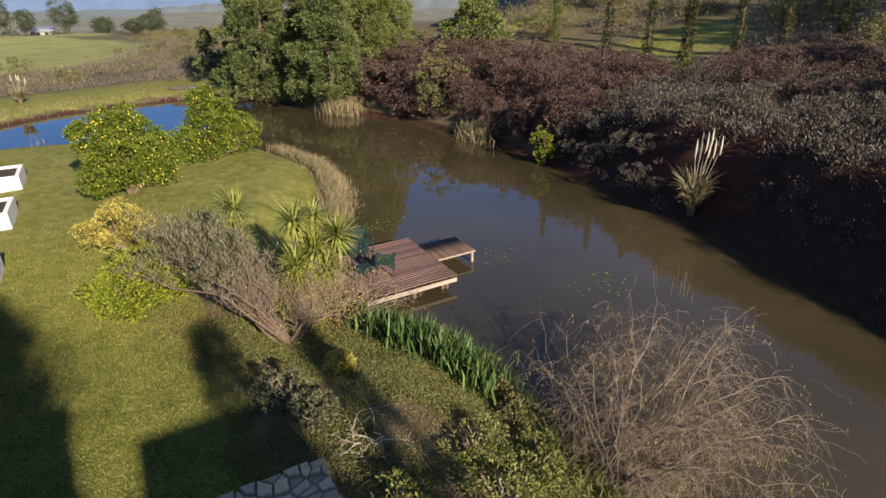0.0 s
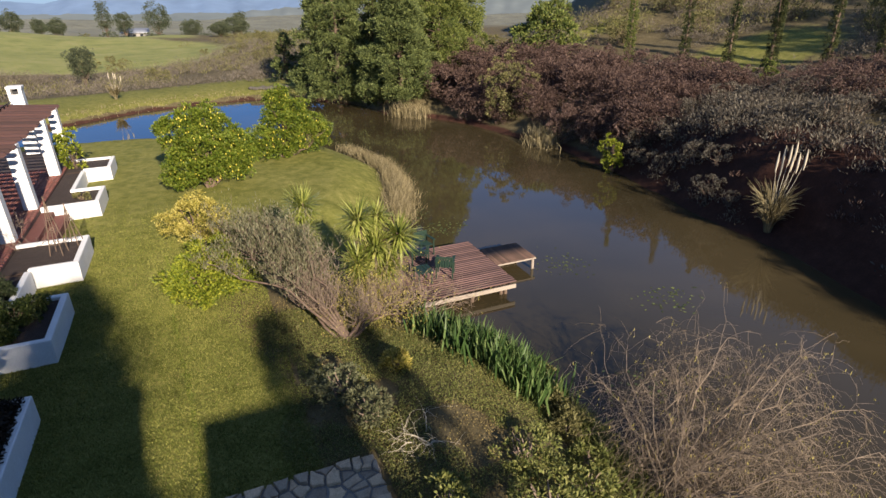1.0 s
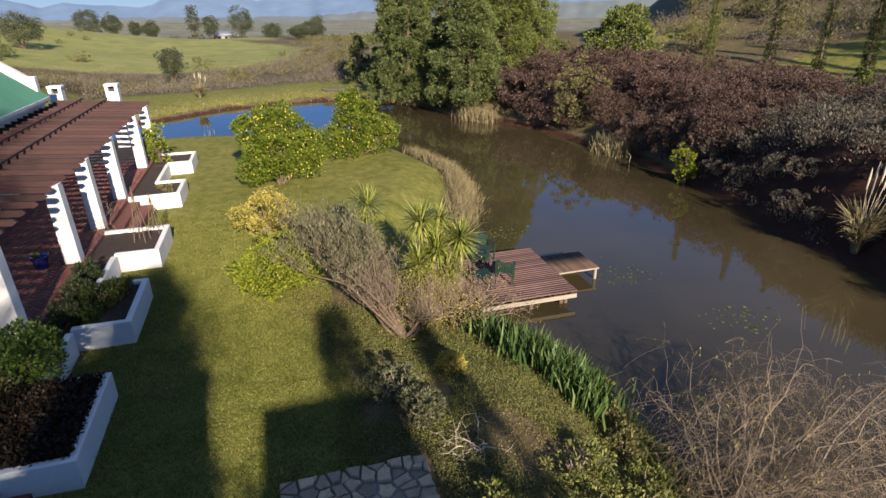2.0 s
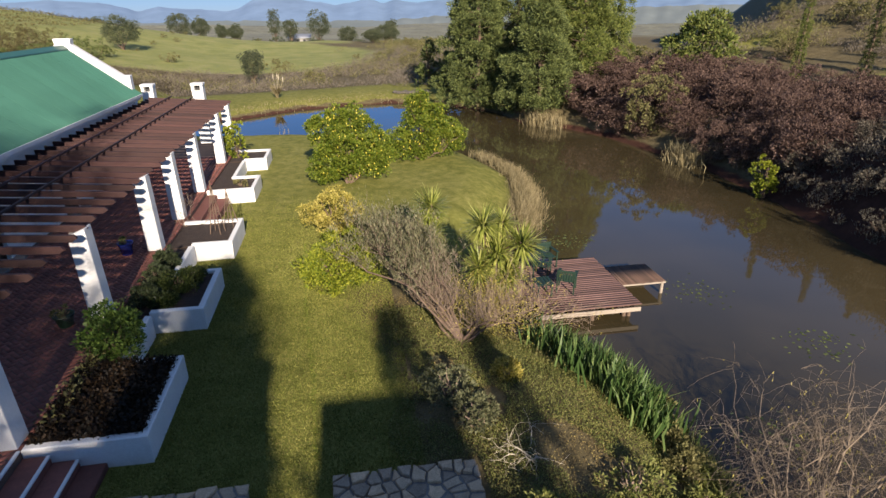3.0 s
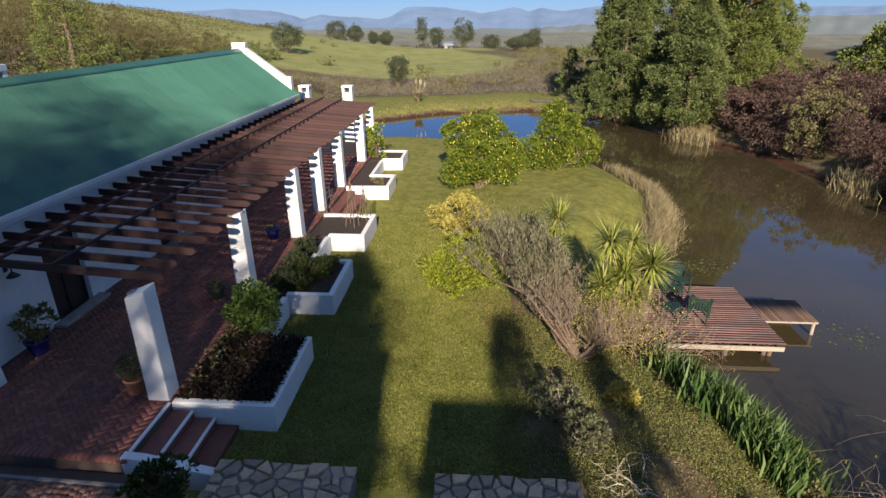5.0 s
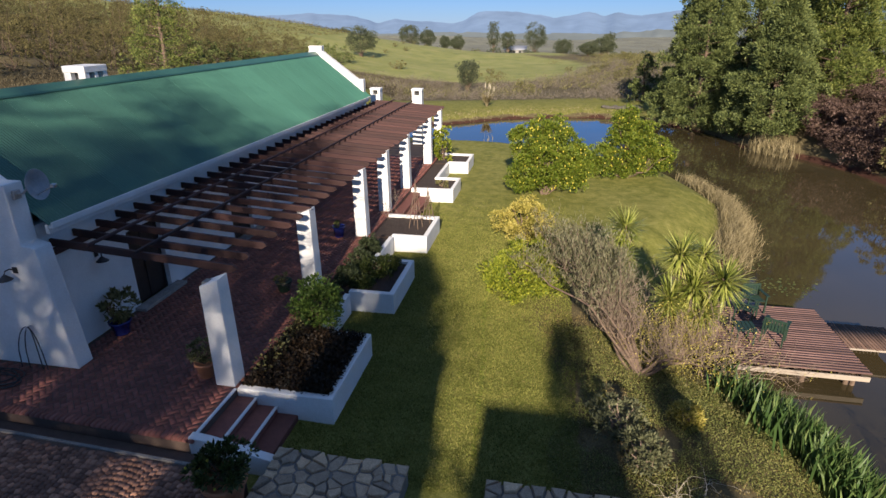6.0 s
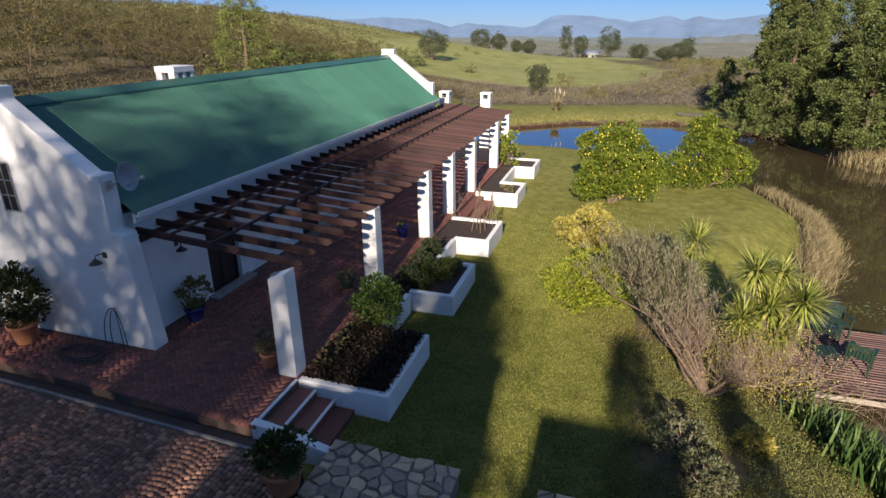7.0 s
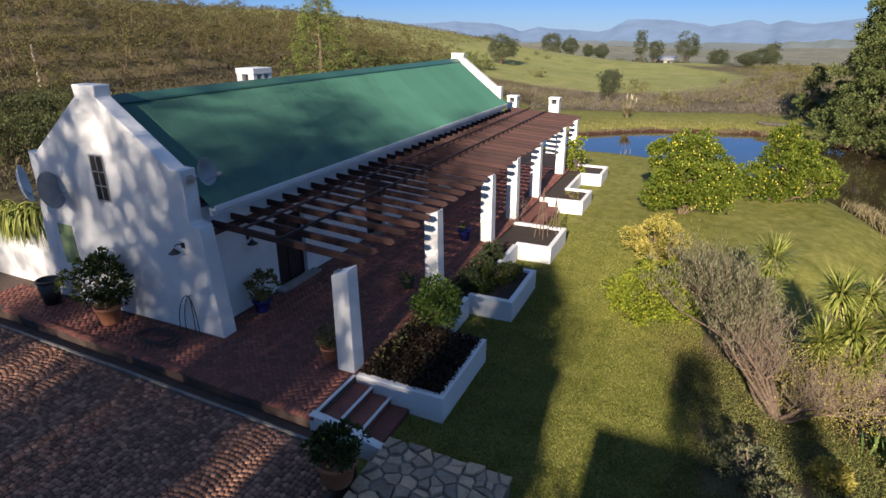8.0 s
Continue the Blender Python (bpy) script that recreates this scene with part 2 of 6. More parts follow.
def puffs(rng, centres, outs, radius, per, size, width, flat=0.75):
    """Leafy tufts: leaves over the outer, upper side of a small ball at each centre, pointing away from it."""
    n = len(centres)
    r = np.repeat(radius * rng.uniform(0.65, 1.35, n), per)[:, None]
    c, o = np.repeat(centres, per, 0), np.repeat(outs, per, 0)
    d = rng.normal(size=c.shape) + 0.9 * o + np.array((0, 0, 0.45))
    d /= np.linalg.norm(d, axis=1, keepdims=True)
    p = c + d * np.array((1, 1, flat)) * r * rng.uniform(0.35, 1.0, (len(c), 1))
    return leaf_quads(rng, p, size, width, d + np.array((0, 0, 0.25)), 0.55)


def crown(rng, centre, radii, count, per, puff, size, width, floor, shell=0.45):
    """A leafy crown of separate tufts over an uneven dome, with gaps between them."""
    c = clumps(rng, centre, radii, count, 1, 0.0, shell)
    o = (c - np.asarray(centre)) / np.asarray(radii)
    o /= np.linalg.norm(o, axis=1, keepdims=True) + 1e-9
    k = c[:, 2] > floor
    return puffs(rng, c[k], o[k], puff, per, size, width)


def value_noise(x, y, seed=0):
    xi, yi = np.floor(x), np.floor(y)
    u, v = x - xi, y - yi
    u, v = u * u * (3 - 2 * u), v * v * (3 - 2 * v)

    def h(a, b):
        s = np.sin(a * 127.1 + b * 311.7 + seed * 74.7) * 43758.5453
        return s - np.floor(s)
    return (h(xi, yi) * (1 - u) + h(xi + 1, yi) * u) * (1 - v) + (h(xi, yi + 1) * (1 - u) + h(xi + 1, yi + 1) * u) * v


def fbm(x, y, seed=0, octaves=4):
    return sum(value_noise(x * 2 ** k, y * 2 ** k, seed + k) / 2 ** (k + 1) for k in range(octaves)) - 0.5


def smooth(e0, e1, x):
    t = np.clip((x - e0) / (e1 - e0), 0, 1)
    return t * t * (3 - 2 * t)


# ---------------------------------------------------------------- the lie of the land
LAWN, TERRACE, DRIVE, WATER = -0.12, 0.5, 0.36, -1.5
POND = [(6.9, -14), (6.8, 0), (6.9, 5.7), (6.95, 6.8), (7.2, 9.1), (7.2, 10.6), (5.9, 12.4), (4.6, 14.2), (4.6, 18), (6.6, 20.2), (8.7, 25),
        (9.6, 29), (8.6, 34), (5.0, 38.2), (1.0, 40.5), (-2.7, 41.8), (-7.0, 42.2), (-13, 43), (-17, 47), (-14, 52), (-9.5, 53), (-4.2, 57.5), (0.2, 59),
        (5, 60), (10.5, 57), (13.5, 52.4), (14.8, 46.7), (17.9, 43.2), (19.6, 39.4), (20.5, 34.2), (21.3, 29.8), (21.1, 25), (20.5, 19.7),
        (19.8, 15.8), (19.9, 13), (18.9, 8.9), (18.3, 6.8), (17.3, 4), (16.5, 0), (16, -14)]


def pond_distance(x, y):
    """Metres from the waterline: outside plus, in the water minus."""
    x, y = np.asarray(x, float), np.asarray(y, float)
    best, inside = np.full(x.shape, 1e9), np.zeros(x.shape, bool)
    n = len(POND)
    for i in range(n):
        (ax, ay), (bx, by) = POND[i], POND[(i + 1) % n]
        t = np.clip(((x - ax) * (bx - ax) + (y - ay) * (by - ay)) / ((bx - ax) ** 2 + (by - ay) ** 2), 0, 1)
        best = np.minimum(best, np.hypot(x - ax - t * (bx - ax), y - ay - t * (by - ay)))
        cross = (ay > y) != (by > y)
        inside ^= cross & (x < (bx - ax) * (y - ay) / (by - ay + 1e-12) + ax)
    return np.where(inside, -best, best)


def land(x, y):
    x, y = np.asarray(x, float), np.asarray(y, float)
    d = pond_distance(x, y) + 0.35 * fbm(x * 0.9, y * 0.9, 3)
    far = np.hypot(x, y)
    d0 = np.maximum(d, 0)
    # the garden side: a bank up to the level lawn
    garden = WATER + (LAWN - WATER) * smooth(-0.6, 3.4, d0)
    # the hillside across the water
    east = np.interp(d0, [0, 1.5, 4, 8, 15, 24, 40, 70, 200, 900], [WATER, -0.5, 0.9, 1.5, 2.3, 4.3, 8, 15, 45, 120])
    cut = np.interp(d0, [0, 0.5, 2.3, 5, 9, 15, 24, 40, 70, 200, 900], [WATER, -1.0, 2.0, 2.6, 2.9, 3.3, 4.5, 8, 15, 45, 120])
    face = 1 - smooth(19, 27, y + 2.5 * fbm(x * 0.2, y * 0.2, 17))
    east = east * (1 - face) + cut * face
    east = east + smooth(2, 8, d0) * 0.7 * fbm(x * 0.25, y * 0.25, 8) + smooth(30, 70, d0) * 3 * fbm(x * 0.04, y * 0.04, 5)
    # the grass dam and the valley beyond
    dam = np.interp(d0, [0, 1.2, 3.5, 9], [WATER, -1.0, -0.75, -0.7])
    valley = np.interp(far, [62, 80, 110, 150, 220, 300, 400, 800, 1500, 4000], [-0.7, -2.2, -3.6, -4.2, -4.4, -7.5, -10, -21, -36, -70])
    valley = valley + smooth(66, 100, far) * 2.2 * fbm(x * 0.03, y * 0.03, 11) + smooth(150, 500, far) * 9 * fbm(x * 0.006, y * 0.006, 12)
    valley = valley + smooth(420, 1300, far) * 45 * fbm(x * 0.0018, y * 0.0018, 13)
    valley = valley + 7.5 * np.exp(-(((x - 34) / 26) ** 2 + ((y - 120) / 45) ** 2))
    valley = valley + 2.6 * np.exp(-(((x + 26) / 42) ** 2 + ((y - 205) / 50) ** 2))
    north = np.where(far < 62, dam, np.minimum(dam, valley) * smooth(62, 70, far) + dam * (1 - smooth(62, 70, far)))
    we = smooth(11, 17, x - 0.0 * y) * (1 - smooth(46, 62, y - 0.35 * np.maximum(x - 14, 0)))
    we = np.maximum(we, smooth(45, 80, x) * (1 - smooth(0.9, 1.6, y / np.maximum(x, 1))))
    wn = smooth(43, 52, y) * (1 - we)
    z = garden * (1 - we) * (1 - wn) + east * we + north * wn
    # the orchard hill behind the house
    hill = 17.0 * smooth(18, 120, -x) * (1 - smooth(130, 420, y)) + 1.6 * smooth(17.5, 22, -x) * (1 - smooth(60, 110, y))
    z = z + hill + smooth(20, 40, -x) * 0.8 * fbm(x * 0.12, y * 0.12, 21)
    z = z + smooth(0.3, 2.0, d0) * 0.06 * fbm(x * 0.8, y * 0.8, 2)
    return np.where(d < 0, WATER + np.maximum(d * 0.55, -1.3), z)


def land_at(x, y):
    return float(land(np.array([x]), np.array([y]))[0])


# ---------------------------------------------------------------- ground, water, far distance
def ground_material():
    m, nt, b = nodes_of("ground")
    at = nt.nodes.new("ShaderNodeAttribute")
    at.attribute_name = "cover"
    sep = nt.nodes.new("ShaderNodeSeparateColor")
    nt.links.new(at.outputs["Color"], sep.inputs[0])
    big, mid, fine = tex(nt, 0.22, 5), tex(nt, 2.2, 5, 0.7), tex(nt, 26, 4, 0.75)
    tone = mix(nt, 0.5, mid, fine)
    lawn = mix(nt, ramp(nt, big, [(0.35, (0, 0, 0)), (0.65, (1, 1, 1))]),
               ramp(nt, tone, [(0.36, (0.072, 0.080, 0.012)), (0.52, (0.16, 0.16, 0.036)), (0.66, (0.28, 0.25, 0.075))]),
               ramp(nt, tone, [(0.36, (0.085, 0.09, 0.014)), (0.52, (0.185, 0.18, 0.046)), (0.66, (0.31, 0.265, 0.088))]))
    rough_grass = ramp(nt, tone, [(0.30, (0.045, 0.034, 0.017)), (0.5, (0.115, 0.092, 0.046)), (0.72, (0.21, 0.168, 0.094))])
    earth = ramp(nt, tone, [(0.30, (0.022, 0.010, 0.007)), (0.55, (0.060, 0.027, 0.018)), (0.75, (0.12, 0.058, 0.038))])
    field = ramp(nt, mix(nt, 0.35, big, mid), [(0.30, (0.14, 0.16, 0.05)), (0.5, (0.23, 0.235, 0.075)), (0.70, (0.31, 0.28, 0.12))])
    wet = ramp(nt, tone, [(0.3, (0.03, 0.022, 0.012)), (0.7, (0.10, 0.075, 0.04))])
    edge = nt.nodes.new("ShaderNodeMath")
    edge.operation = "MULTIPLY_ADD"
    nt.links.new(mid, edge.inputs[0])
    edge.inputs[1].default_value = 0.5
    edge.inputs[2].default_value = -0.25

    def cut(sock):
        a = nt.nodes.new("ShaderNodeMath")
        a.operation = "ADD"
        nt.links.new(sock, a.inputs[0])
        nt.links.new(edge.outputs[0], a.inputs[1])
        return ramp(nt, a.outputs[0], [(0.42, (0, 0, 0)), (0.60, (1, 1, 1))])
    col = mix(nt, cut(sep.outputs[0]), rough_grass, lawn)
    col = mix(nt, cut(sep.outputs[1]), col, earth)
    col = mix(nt, cut(sep.outputs[2]), col, field)
    # far scrub: grey-olive, lightened towards haze, takes over with distance
    bush = ramp(nt, mix(nt, 0.5, tex(nt, 0.012, 5, 0.7), tex(nt, 0.06, 4, 0.7)), [(0.38, (0.12, 0.118, 0.085)), (0.5, (0.19, 0.185, 0.135)), (0.64, (0.26, 0.255, 0.17))])
    col = mix(nt, at.outputs["Alpha"], col, bush)
    nt.links.new(col, b.inputs["Base Color"])
    b.inputs["Roughness"].default_value = 0.95
    b.inputs["Specular IOR Level"].default_value = 0.15
    bump(nt, b, tone, 0.6, 0.05)
    return m


def build_ground():
    nx, ny = 300, 330
    u = np.linspace(-1, 1, nx)
    v = np.linspace(0, 1, ny)
    X = 4 + 13 * u * 2.4 + 4600 * np.sign(u) * np.abs(u) ** 9
    Y = -30 + 125 * v + 4700 * v ** 12
    x, y = np.meshgrid(X, Y, indexing="ij")
    z = land(x, y)
    idx = np.arange(nx * ny).reshape(nx, ny)
    f = np.stack([idx[:-1, :-1], idx[1:, :-1], idx[1:, 1:], idx[:-1, 1:]], -1).reshape(-1, 4)
    me = fast_mesh("ground", np.stack([x, y, z], -1).reshape(-1, 3), f, ground_material(), True)
    d = pond_distance(x, y)
    east = smooth(12, 17, x) * (1 - smooth(45, 55, y))
    lawn = (1 - east) * (1 - smooth(39, 44, y)) * smooth(0.5, 1.5, d)
    lawn *= 1 - smooth(0.6, 2.2, x + 0.05 * y) * (1 - smooth(13, 16, y))
    lawn *= 1 - 0.8 * np.exp(-(((x - 1.5) / 2.6) ** 2 + ((y - 14.5) / 3.2) ** 2))
    lawn *= 1 - smooth(17, 20, -x)
    dam = smooth(43, 52, y) * (1 - smooth(66, 76, np.hypot(x, y))) * smooth(0.3, 1.2, d) * (1 - east)
    lawn = np.maximum(lawn, 0.9 * dam)
    lawn = np.maximum(lawn, east * 0.85 * np.exp(-(((x - 42) / 9) ** 2 + ((y - 33) / 6) ** 2)))
    earth = east * (1 - smooth(4.0, 7.0, d)) * (1 - smooth(22, 30, y)) + 0.55 * smooth(0, 0.2, d) * (1 - smooth(0.3, 0.7, d)) * (1 - east)
    earth = np.maximum(earth, 0.9 * smooth(-1, 0, -d))
    side = np.degrees(np.arctan2(-x, y))
    field = smooth(112, 128, np.hypot(x, y) + 22 * fbm(x * 0.02, y * 0.02, 43)) * smooth(-9, 5, side + 14 * fbm(x * 0.03, y * 0.03, 45)) * (1 - smooth(300, 420, np.hypot(x, y)))
    field = np.maximum(field, smooth(70, 90, -x) * smooth(60, 90, y))
    cov = np.stack([lawn, earth, np.clip(field, 0, 1), smooth(330, 520, np.hypot(x, y))], -1).reshape(-1, 4)
    me.attributes.new("cover", "FLOAT_COLOR", "POINT").data.foreach_set("color", cov.astype(np.float32).ravel())
    tagged(new("ground", me), "mown lawn, grassy banks, red earth and rolling farmland", "ground", kind="structure")


build_ground()


def water_material():
    m, nt, b = nodes_of("muddy water")
    big = tex(nt, 0.12, 3)
    nt.links.new(ramp(nt, big, [(0.35, (0.038, 0.030, 0.015)), (0.65, (0.060, 0.046, 0.023))]), b.inputs["Base Color"])
    b.inputs["Roughness"].default_value = 0.035
    b.inputs["IOR"].default_value = 1.46
    bump(nt, b, tex(nt, 2.5, 3, 0.5), 0.035, 0.02)
    return m


pond_bm = slab([(x + (0.9 if 10 < x else -0.9) * (y < 56), y + (1.0 if y > 50 else 0.0)) for x, y in POND], WATER - 0.02, WATER)
pond_me = bpy.data.meshes.new("water")
pond_bm.to_mesh(pond_me)
pond_bm.free()
pond_me.materials.append(water_material())
tagged(new("water", pond_me), "still brown pond water mirroring sky and trees", "water", kind="structure")


# distance haze is put into the base colour, with a weak glow added
def painted_haze(name, colour, glow):
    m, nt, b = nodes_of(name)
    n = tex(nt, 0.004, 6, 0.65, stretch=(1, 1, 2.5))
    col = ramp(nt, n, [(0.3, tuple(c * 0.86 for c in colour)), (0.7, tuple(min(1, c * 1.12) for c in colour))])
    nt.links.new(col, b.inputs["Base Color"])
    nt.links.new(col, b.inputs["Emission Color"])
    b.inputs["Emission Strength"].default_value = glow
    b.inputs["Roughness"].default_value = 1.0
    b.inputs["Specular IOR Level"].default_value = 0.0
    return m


def mountains(name, dist, az, el, colour, glow, rough, seed):
    """A far range: its skyline runs through degrees of height at degrees to the left of the long axis."""
    a = np.radians(np.linspace(70, -75, 500))
    e = np.interp(-np.degrees(a), [-v for v in az], el) + rough * fbm(np.degrees(a) * 1.1, np.degrees(a) * 0 + 3, seed, 5)
    rows = []
    for k, w in enumerate(np.linspace(0, 1, 14)):
        r = dist * (1 - 0.25 * (1 - w))
        h = EYE + dist * np.tan(np.radians(e)) * w ** 0.8 - 130 * (1 - w) + dist * 0.006 * w * (1 - w) * 4 * fbm(np.degrees(a) * 1.3, np.degrees(a) * 0 + k * 0.7, seed + 9, 4)
        rows.append(np.stack([-np.sin(a) * r, np.cos(a) * r, h], -1))
    v = np.concatenate(rows)
    n = len(a)
    i, j = np.meshgrid(np.arange(13), np.arange(n - 1), indexing="ij")
    f = np.stack([i * n + j, i * n + j + 1, (i + 1) * n + j + 1, (i + 1) * n + j], -1).reshape(-1, 4)
    tagged(new(name, fast_mesh(name, v, f, painted_haze(name, colour, glow), True)), "flat-topped mountain range on the horizon, blue haze painted in", "mountains", kind="structure")


# both ranges carry haze blue in their colour and glow faintly
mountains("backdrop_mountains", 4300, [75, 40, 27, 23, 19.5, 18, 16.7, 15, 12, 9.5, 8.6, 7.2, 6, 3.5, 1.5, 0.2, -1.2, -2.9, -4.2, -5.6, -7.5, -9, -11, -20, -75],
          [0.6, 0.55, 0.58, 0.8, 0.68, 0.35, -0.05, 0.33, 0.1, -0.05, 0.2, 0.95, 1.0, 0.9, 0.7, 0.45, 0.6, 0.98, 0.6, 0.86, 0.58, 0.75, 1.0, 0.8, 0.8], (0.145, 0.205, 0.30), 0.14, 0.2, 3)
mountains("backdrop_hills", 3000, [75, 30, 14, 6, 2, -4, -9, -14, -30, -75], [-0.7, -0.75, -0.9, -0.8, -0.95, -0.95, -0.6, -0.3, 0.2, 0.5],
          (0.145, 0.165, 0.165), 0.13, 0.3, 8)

# ---------------------------------------------------------------- the house
GABLE_Y, HOUSE_END = 8.75, 31.3
WALL_X, BACK_X, RIDGE_X = -10.30, -15.50, -12.90
EAVE_Z, RIDGE_Z = 3.66, 5.98


def gable_outline(foot):
    w = 0.38
    right = [(-9.69 if foot else -10.24, TERRACE), (-9.95 if foot else -10.24, 3.30), (-10.24, 3.36), (-10.24, 4.60), (-10.56, 4.60), (RIDGE_X + w - 0.03, 6.06), (RIDGE_X + w, 6.33)]
    left = [(2 * RIDGE_X - x, z) for x, z in right]
    left[0] = (-15.95 if foot else -15.56, TERRACE)
    left[1] = (-15.62, 3.30)
    return right + left[::-1]


house = thing("farmhouse", (RIDGE_X, GABLE_Y, TERRACE), "long white plastered farmhouse with a green corrugated roof", "house")
near_gable = part("gable_wall", prism(gable_outline(True), GABLE_Y, GABLE_Y + 0.42, 0.025), WHITE, house, "white stepped gable with sloping buttress feet")
part("gable_wall", prism(gable_outline(False), HOUSE_END - 0.4, HOUSE_END, 0.025), WHITE, house)
DOORS = [(11.6, 12.9), (16.4, 17.7), (21.6, 22.9), (26.4, 27.7)]
y = GABLE_Y + 0.42
for a, b in DOORS + [(HOUSE_END - 0.4, HOUSE_END)]:
    part("wall", block(WALL_X - 0.3, WALL_X, y, a, TERRACE, 3.62), WHITE, house)
    if a < HOUSE_END - 0.5:
        part("wall", block(WALL_X - 0.3, WALL_X, a, b, TERRACE + 2.1, 3.62), WHITE, house)
    y = b
part("wall", block(BACK_X, BACK_X + 0.3, GABLE_Y + 0.42, HOUSE_END - 0.4, 0.3, 3.6), WHITE, house)
part("gutter", prism([(-9.93, 3.60), (-9.82, 3.60), (-9.81, 3.72), (-9.85, 3.72), (-9.86, 3.64), (-9.92, 3.64)], GABLE_Y + 0.43, HOUSE_END - 0.41), WHITE, house, "white painted gutter along the eave")
part("fascia", block(-10.02, -9.94, GABLE_Y + 0.43, HOUSE_END - 0.41, 3.46, 3.66, 0.006), WHITE, house)


def roof_sheet(y0, y1, side):
    """One corrugated sheet from ridge to eave."""
    n = int(round((y1 - y0) / 0.0126))
    ys = np.linspace(y0, y1, n + 1)
    wave = 0.017 * np.cos(2 * np.pi * ys / 0.076)
    sx = math.sin(math.atan2(RIDGE_Z - EAVE_Z, 2.9)), math.cos(math.atan2(RIDGE_Z - EAVE_Z, 2.9))
    rows = []
    for w in (0.0, 0.5, 1.0):
        x = RIDGE_X + side * (0.06 + (2.98 - 0.06) * w)
        z = RIDGE_Z - (RIDGE_Z - EAVE_Z) * (0.02 + 0.98 * w)
        rows.append(np.stack([x + side * sx[0] * wave, ys, z + sx[1] * wave], -1))
    v = np.concatenate(rows)
    m = n + 1
    f = [(r * m + i, r * m + i + 1, (r + 1) * m + i + 1, (r + 1) * m + i) for r in range(2) for i in range(n)]
    return v, np.array(f)


first, second = fast_mesh("roof_sheet", *roof_sheet(0, 0.762, 1), GREENROOF, True), fast_mesh("roof_sheet", *roof_sheet(0, 0.762, -1), GREENROOF, True)
k = 0
y = GABLE_Y + 0.42
while y < HOUSE_END - 0.45:
    for me in (first, second):
        s = hang(new("roof_sheet", me), house)
        s.location.y += y
        s.location.z += 0.004 * (k % 2)
    y += 0.76
    k += 1
part("ridge_cap", prism([(RIDGE_X - 0.22, RIDGE_Z - 0.13), (RIDGE_X - 0.2, RIDGE_Z - 0.08), (RIDGE_X, RIDGE_Z + 0.07), (RIDGE_X + 0.2, RIDGE_Z - 0.08), (RIDGE_X + 0.22, RIDGE_Z - 0.13), (RIDGE_X, RIDGE_Z + 0.03)],
                        GABLE_Y + 0.42, HOUSE_END - 0.4), GREENROOF, house, "green ridge capping")
window = part("window", block(-13.18, -12.74, GABLE_Y - 0.012, GABLE_Y + 0.02, 3.60, 4.70, 0.004), GLASS, house, "narrow dark attic window with a steel frame")
for x0, x1, z0, z1 in ((-13.20, -13.16, 3.58, 4.72), (-12.76, -12.72, 3.58, 4.72), (-12.98, -12.95, 3.62, 4.68), (-13.16, -12.76, 3.57, 3.61), (-13.16, -12.76, 4.69, 4.73), (-13.16, -12.76, 3.95, 3.975), (-13.16, -12.76, 4.30, 4.325)):
    part("window_bar", block(x0, x1, GABLE_Y - 0.025, GABLE_Y - 0.014, z0, z1, 0.003), METAL, window)
hatch = part("shutter", block(-15.06, -14.52, GABLE_Y - 0.03, GABLE_Y + 0.01, 1.60, 2.73, 0.008), GREENPAINT, house, "sage green timber shutter, closed")
part("latch", block(-15.02, -14.97, GABLE_Y - 0.05, GABLE_Y - 0.032, 2.45, 2.52, 0.006), BLACK, hatch)
for a, b in DOORS:
    door = part("door", block(WALL_X - 0.22, WALL_X - 0.16, a, b, TERRACE, TERRACE + 2.08), DARKWOOD, house, "dark stained stable door")
    for yy in (a + 0.03, (a + b) / 2, b - 0.03):
        part("stile", block(WALL_X - 0.158, WALL_X - 0.13, yy - 0.04, yy + 0.04, TERRACE + 0.02, TERRACE + 2.07, 0.004), DARKWOOD, door)
    part("doorstep", block(WALL_X + 0.002, WALL_X + 0.32, a - 0.25, b + 0.25, TERRACE, TERRACE + 0.09, 0.012), LIMESTONE, house, "pale stone doorstep")
vent = part("meter_box", block(-10.23, -10.17, 8.86, 9.02, 4.28, 4.46, 0.006), METAL, house, "small grey box on the gable shoulder")

chimney = thing("roof_chimney", (RIDGE_X - 0.5, 14.5, RIDGE_Z), "low white masonry chimney with openings behind the ridge", "chimney")
cb = block(-13.58, -12.90, 14.35, 15.20, 5.2, 5.98)
part("shaft", cb, WHITE, chimney)
for x0, x1 in ((-13.58, -13.36), (-13.12, -12.90)):
    for y0, y1 in ((14.35, 14.52), (14.72, 14.85), (15.05, 15.20)):
        part("pier", block(x0, x1, y0, y1, 5.98, 6.20), WHITE, chimney)
# solid black block stands in for the shade inside the openings
part("dark_core", block(-13.42, -13.06, 14.5, 15.07, 5.98, 6.19), BLACK, chimney, "black core standing in for shade inside the openings")
part("cap", block(-13.60, -12.88, 14.33, 15.22, 6.20, 6.38, 0.012), WHITE, chimney)


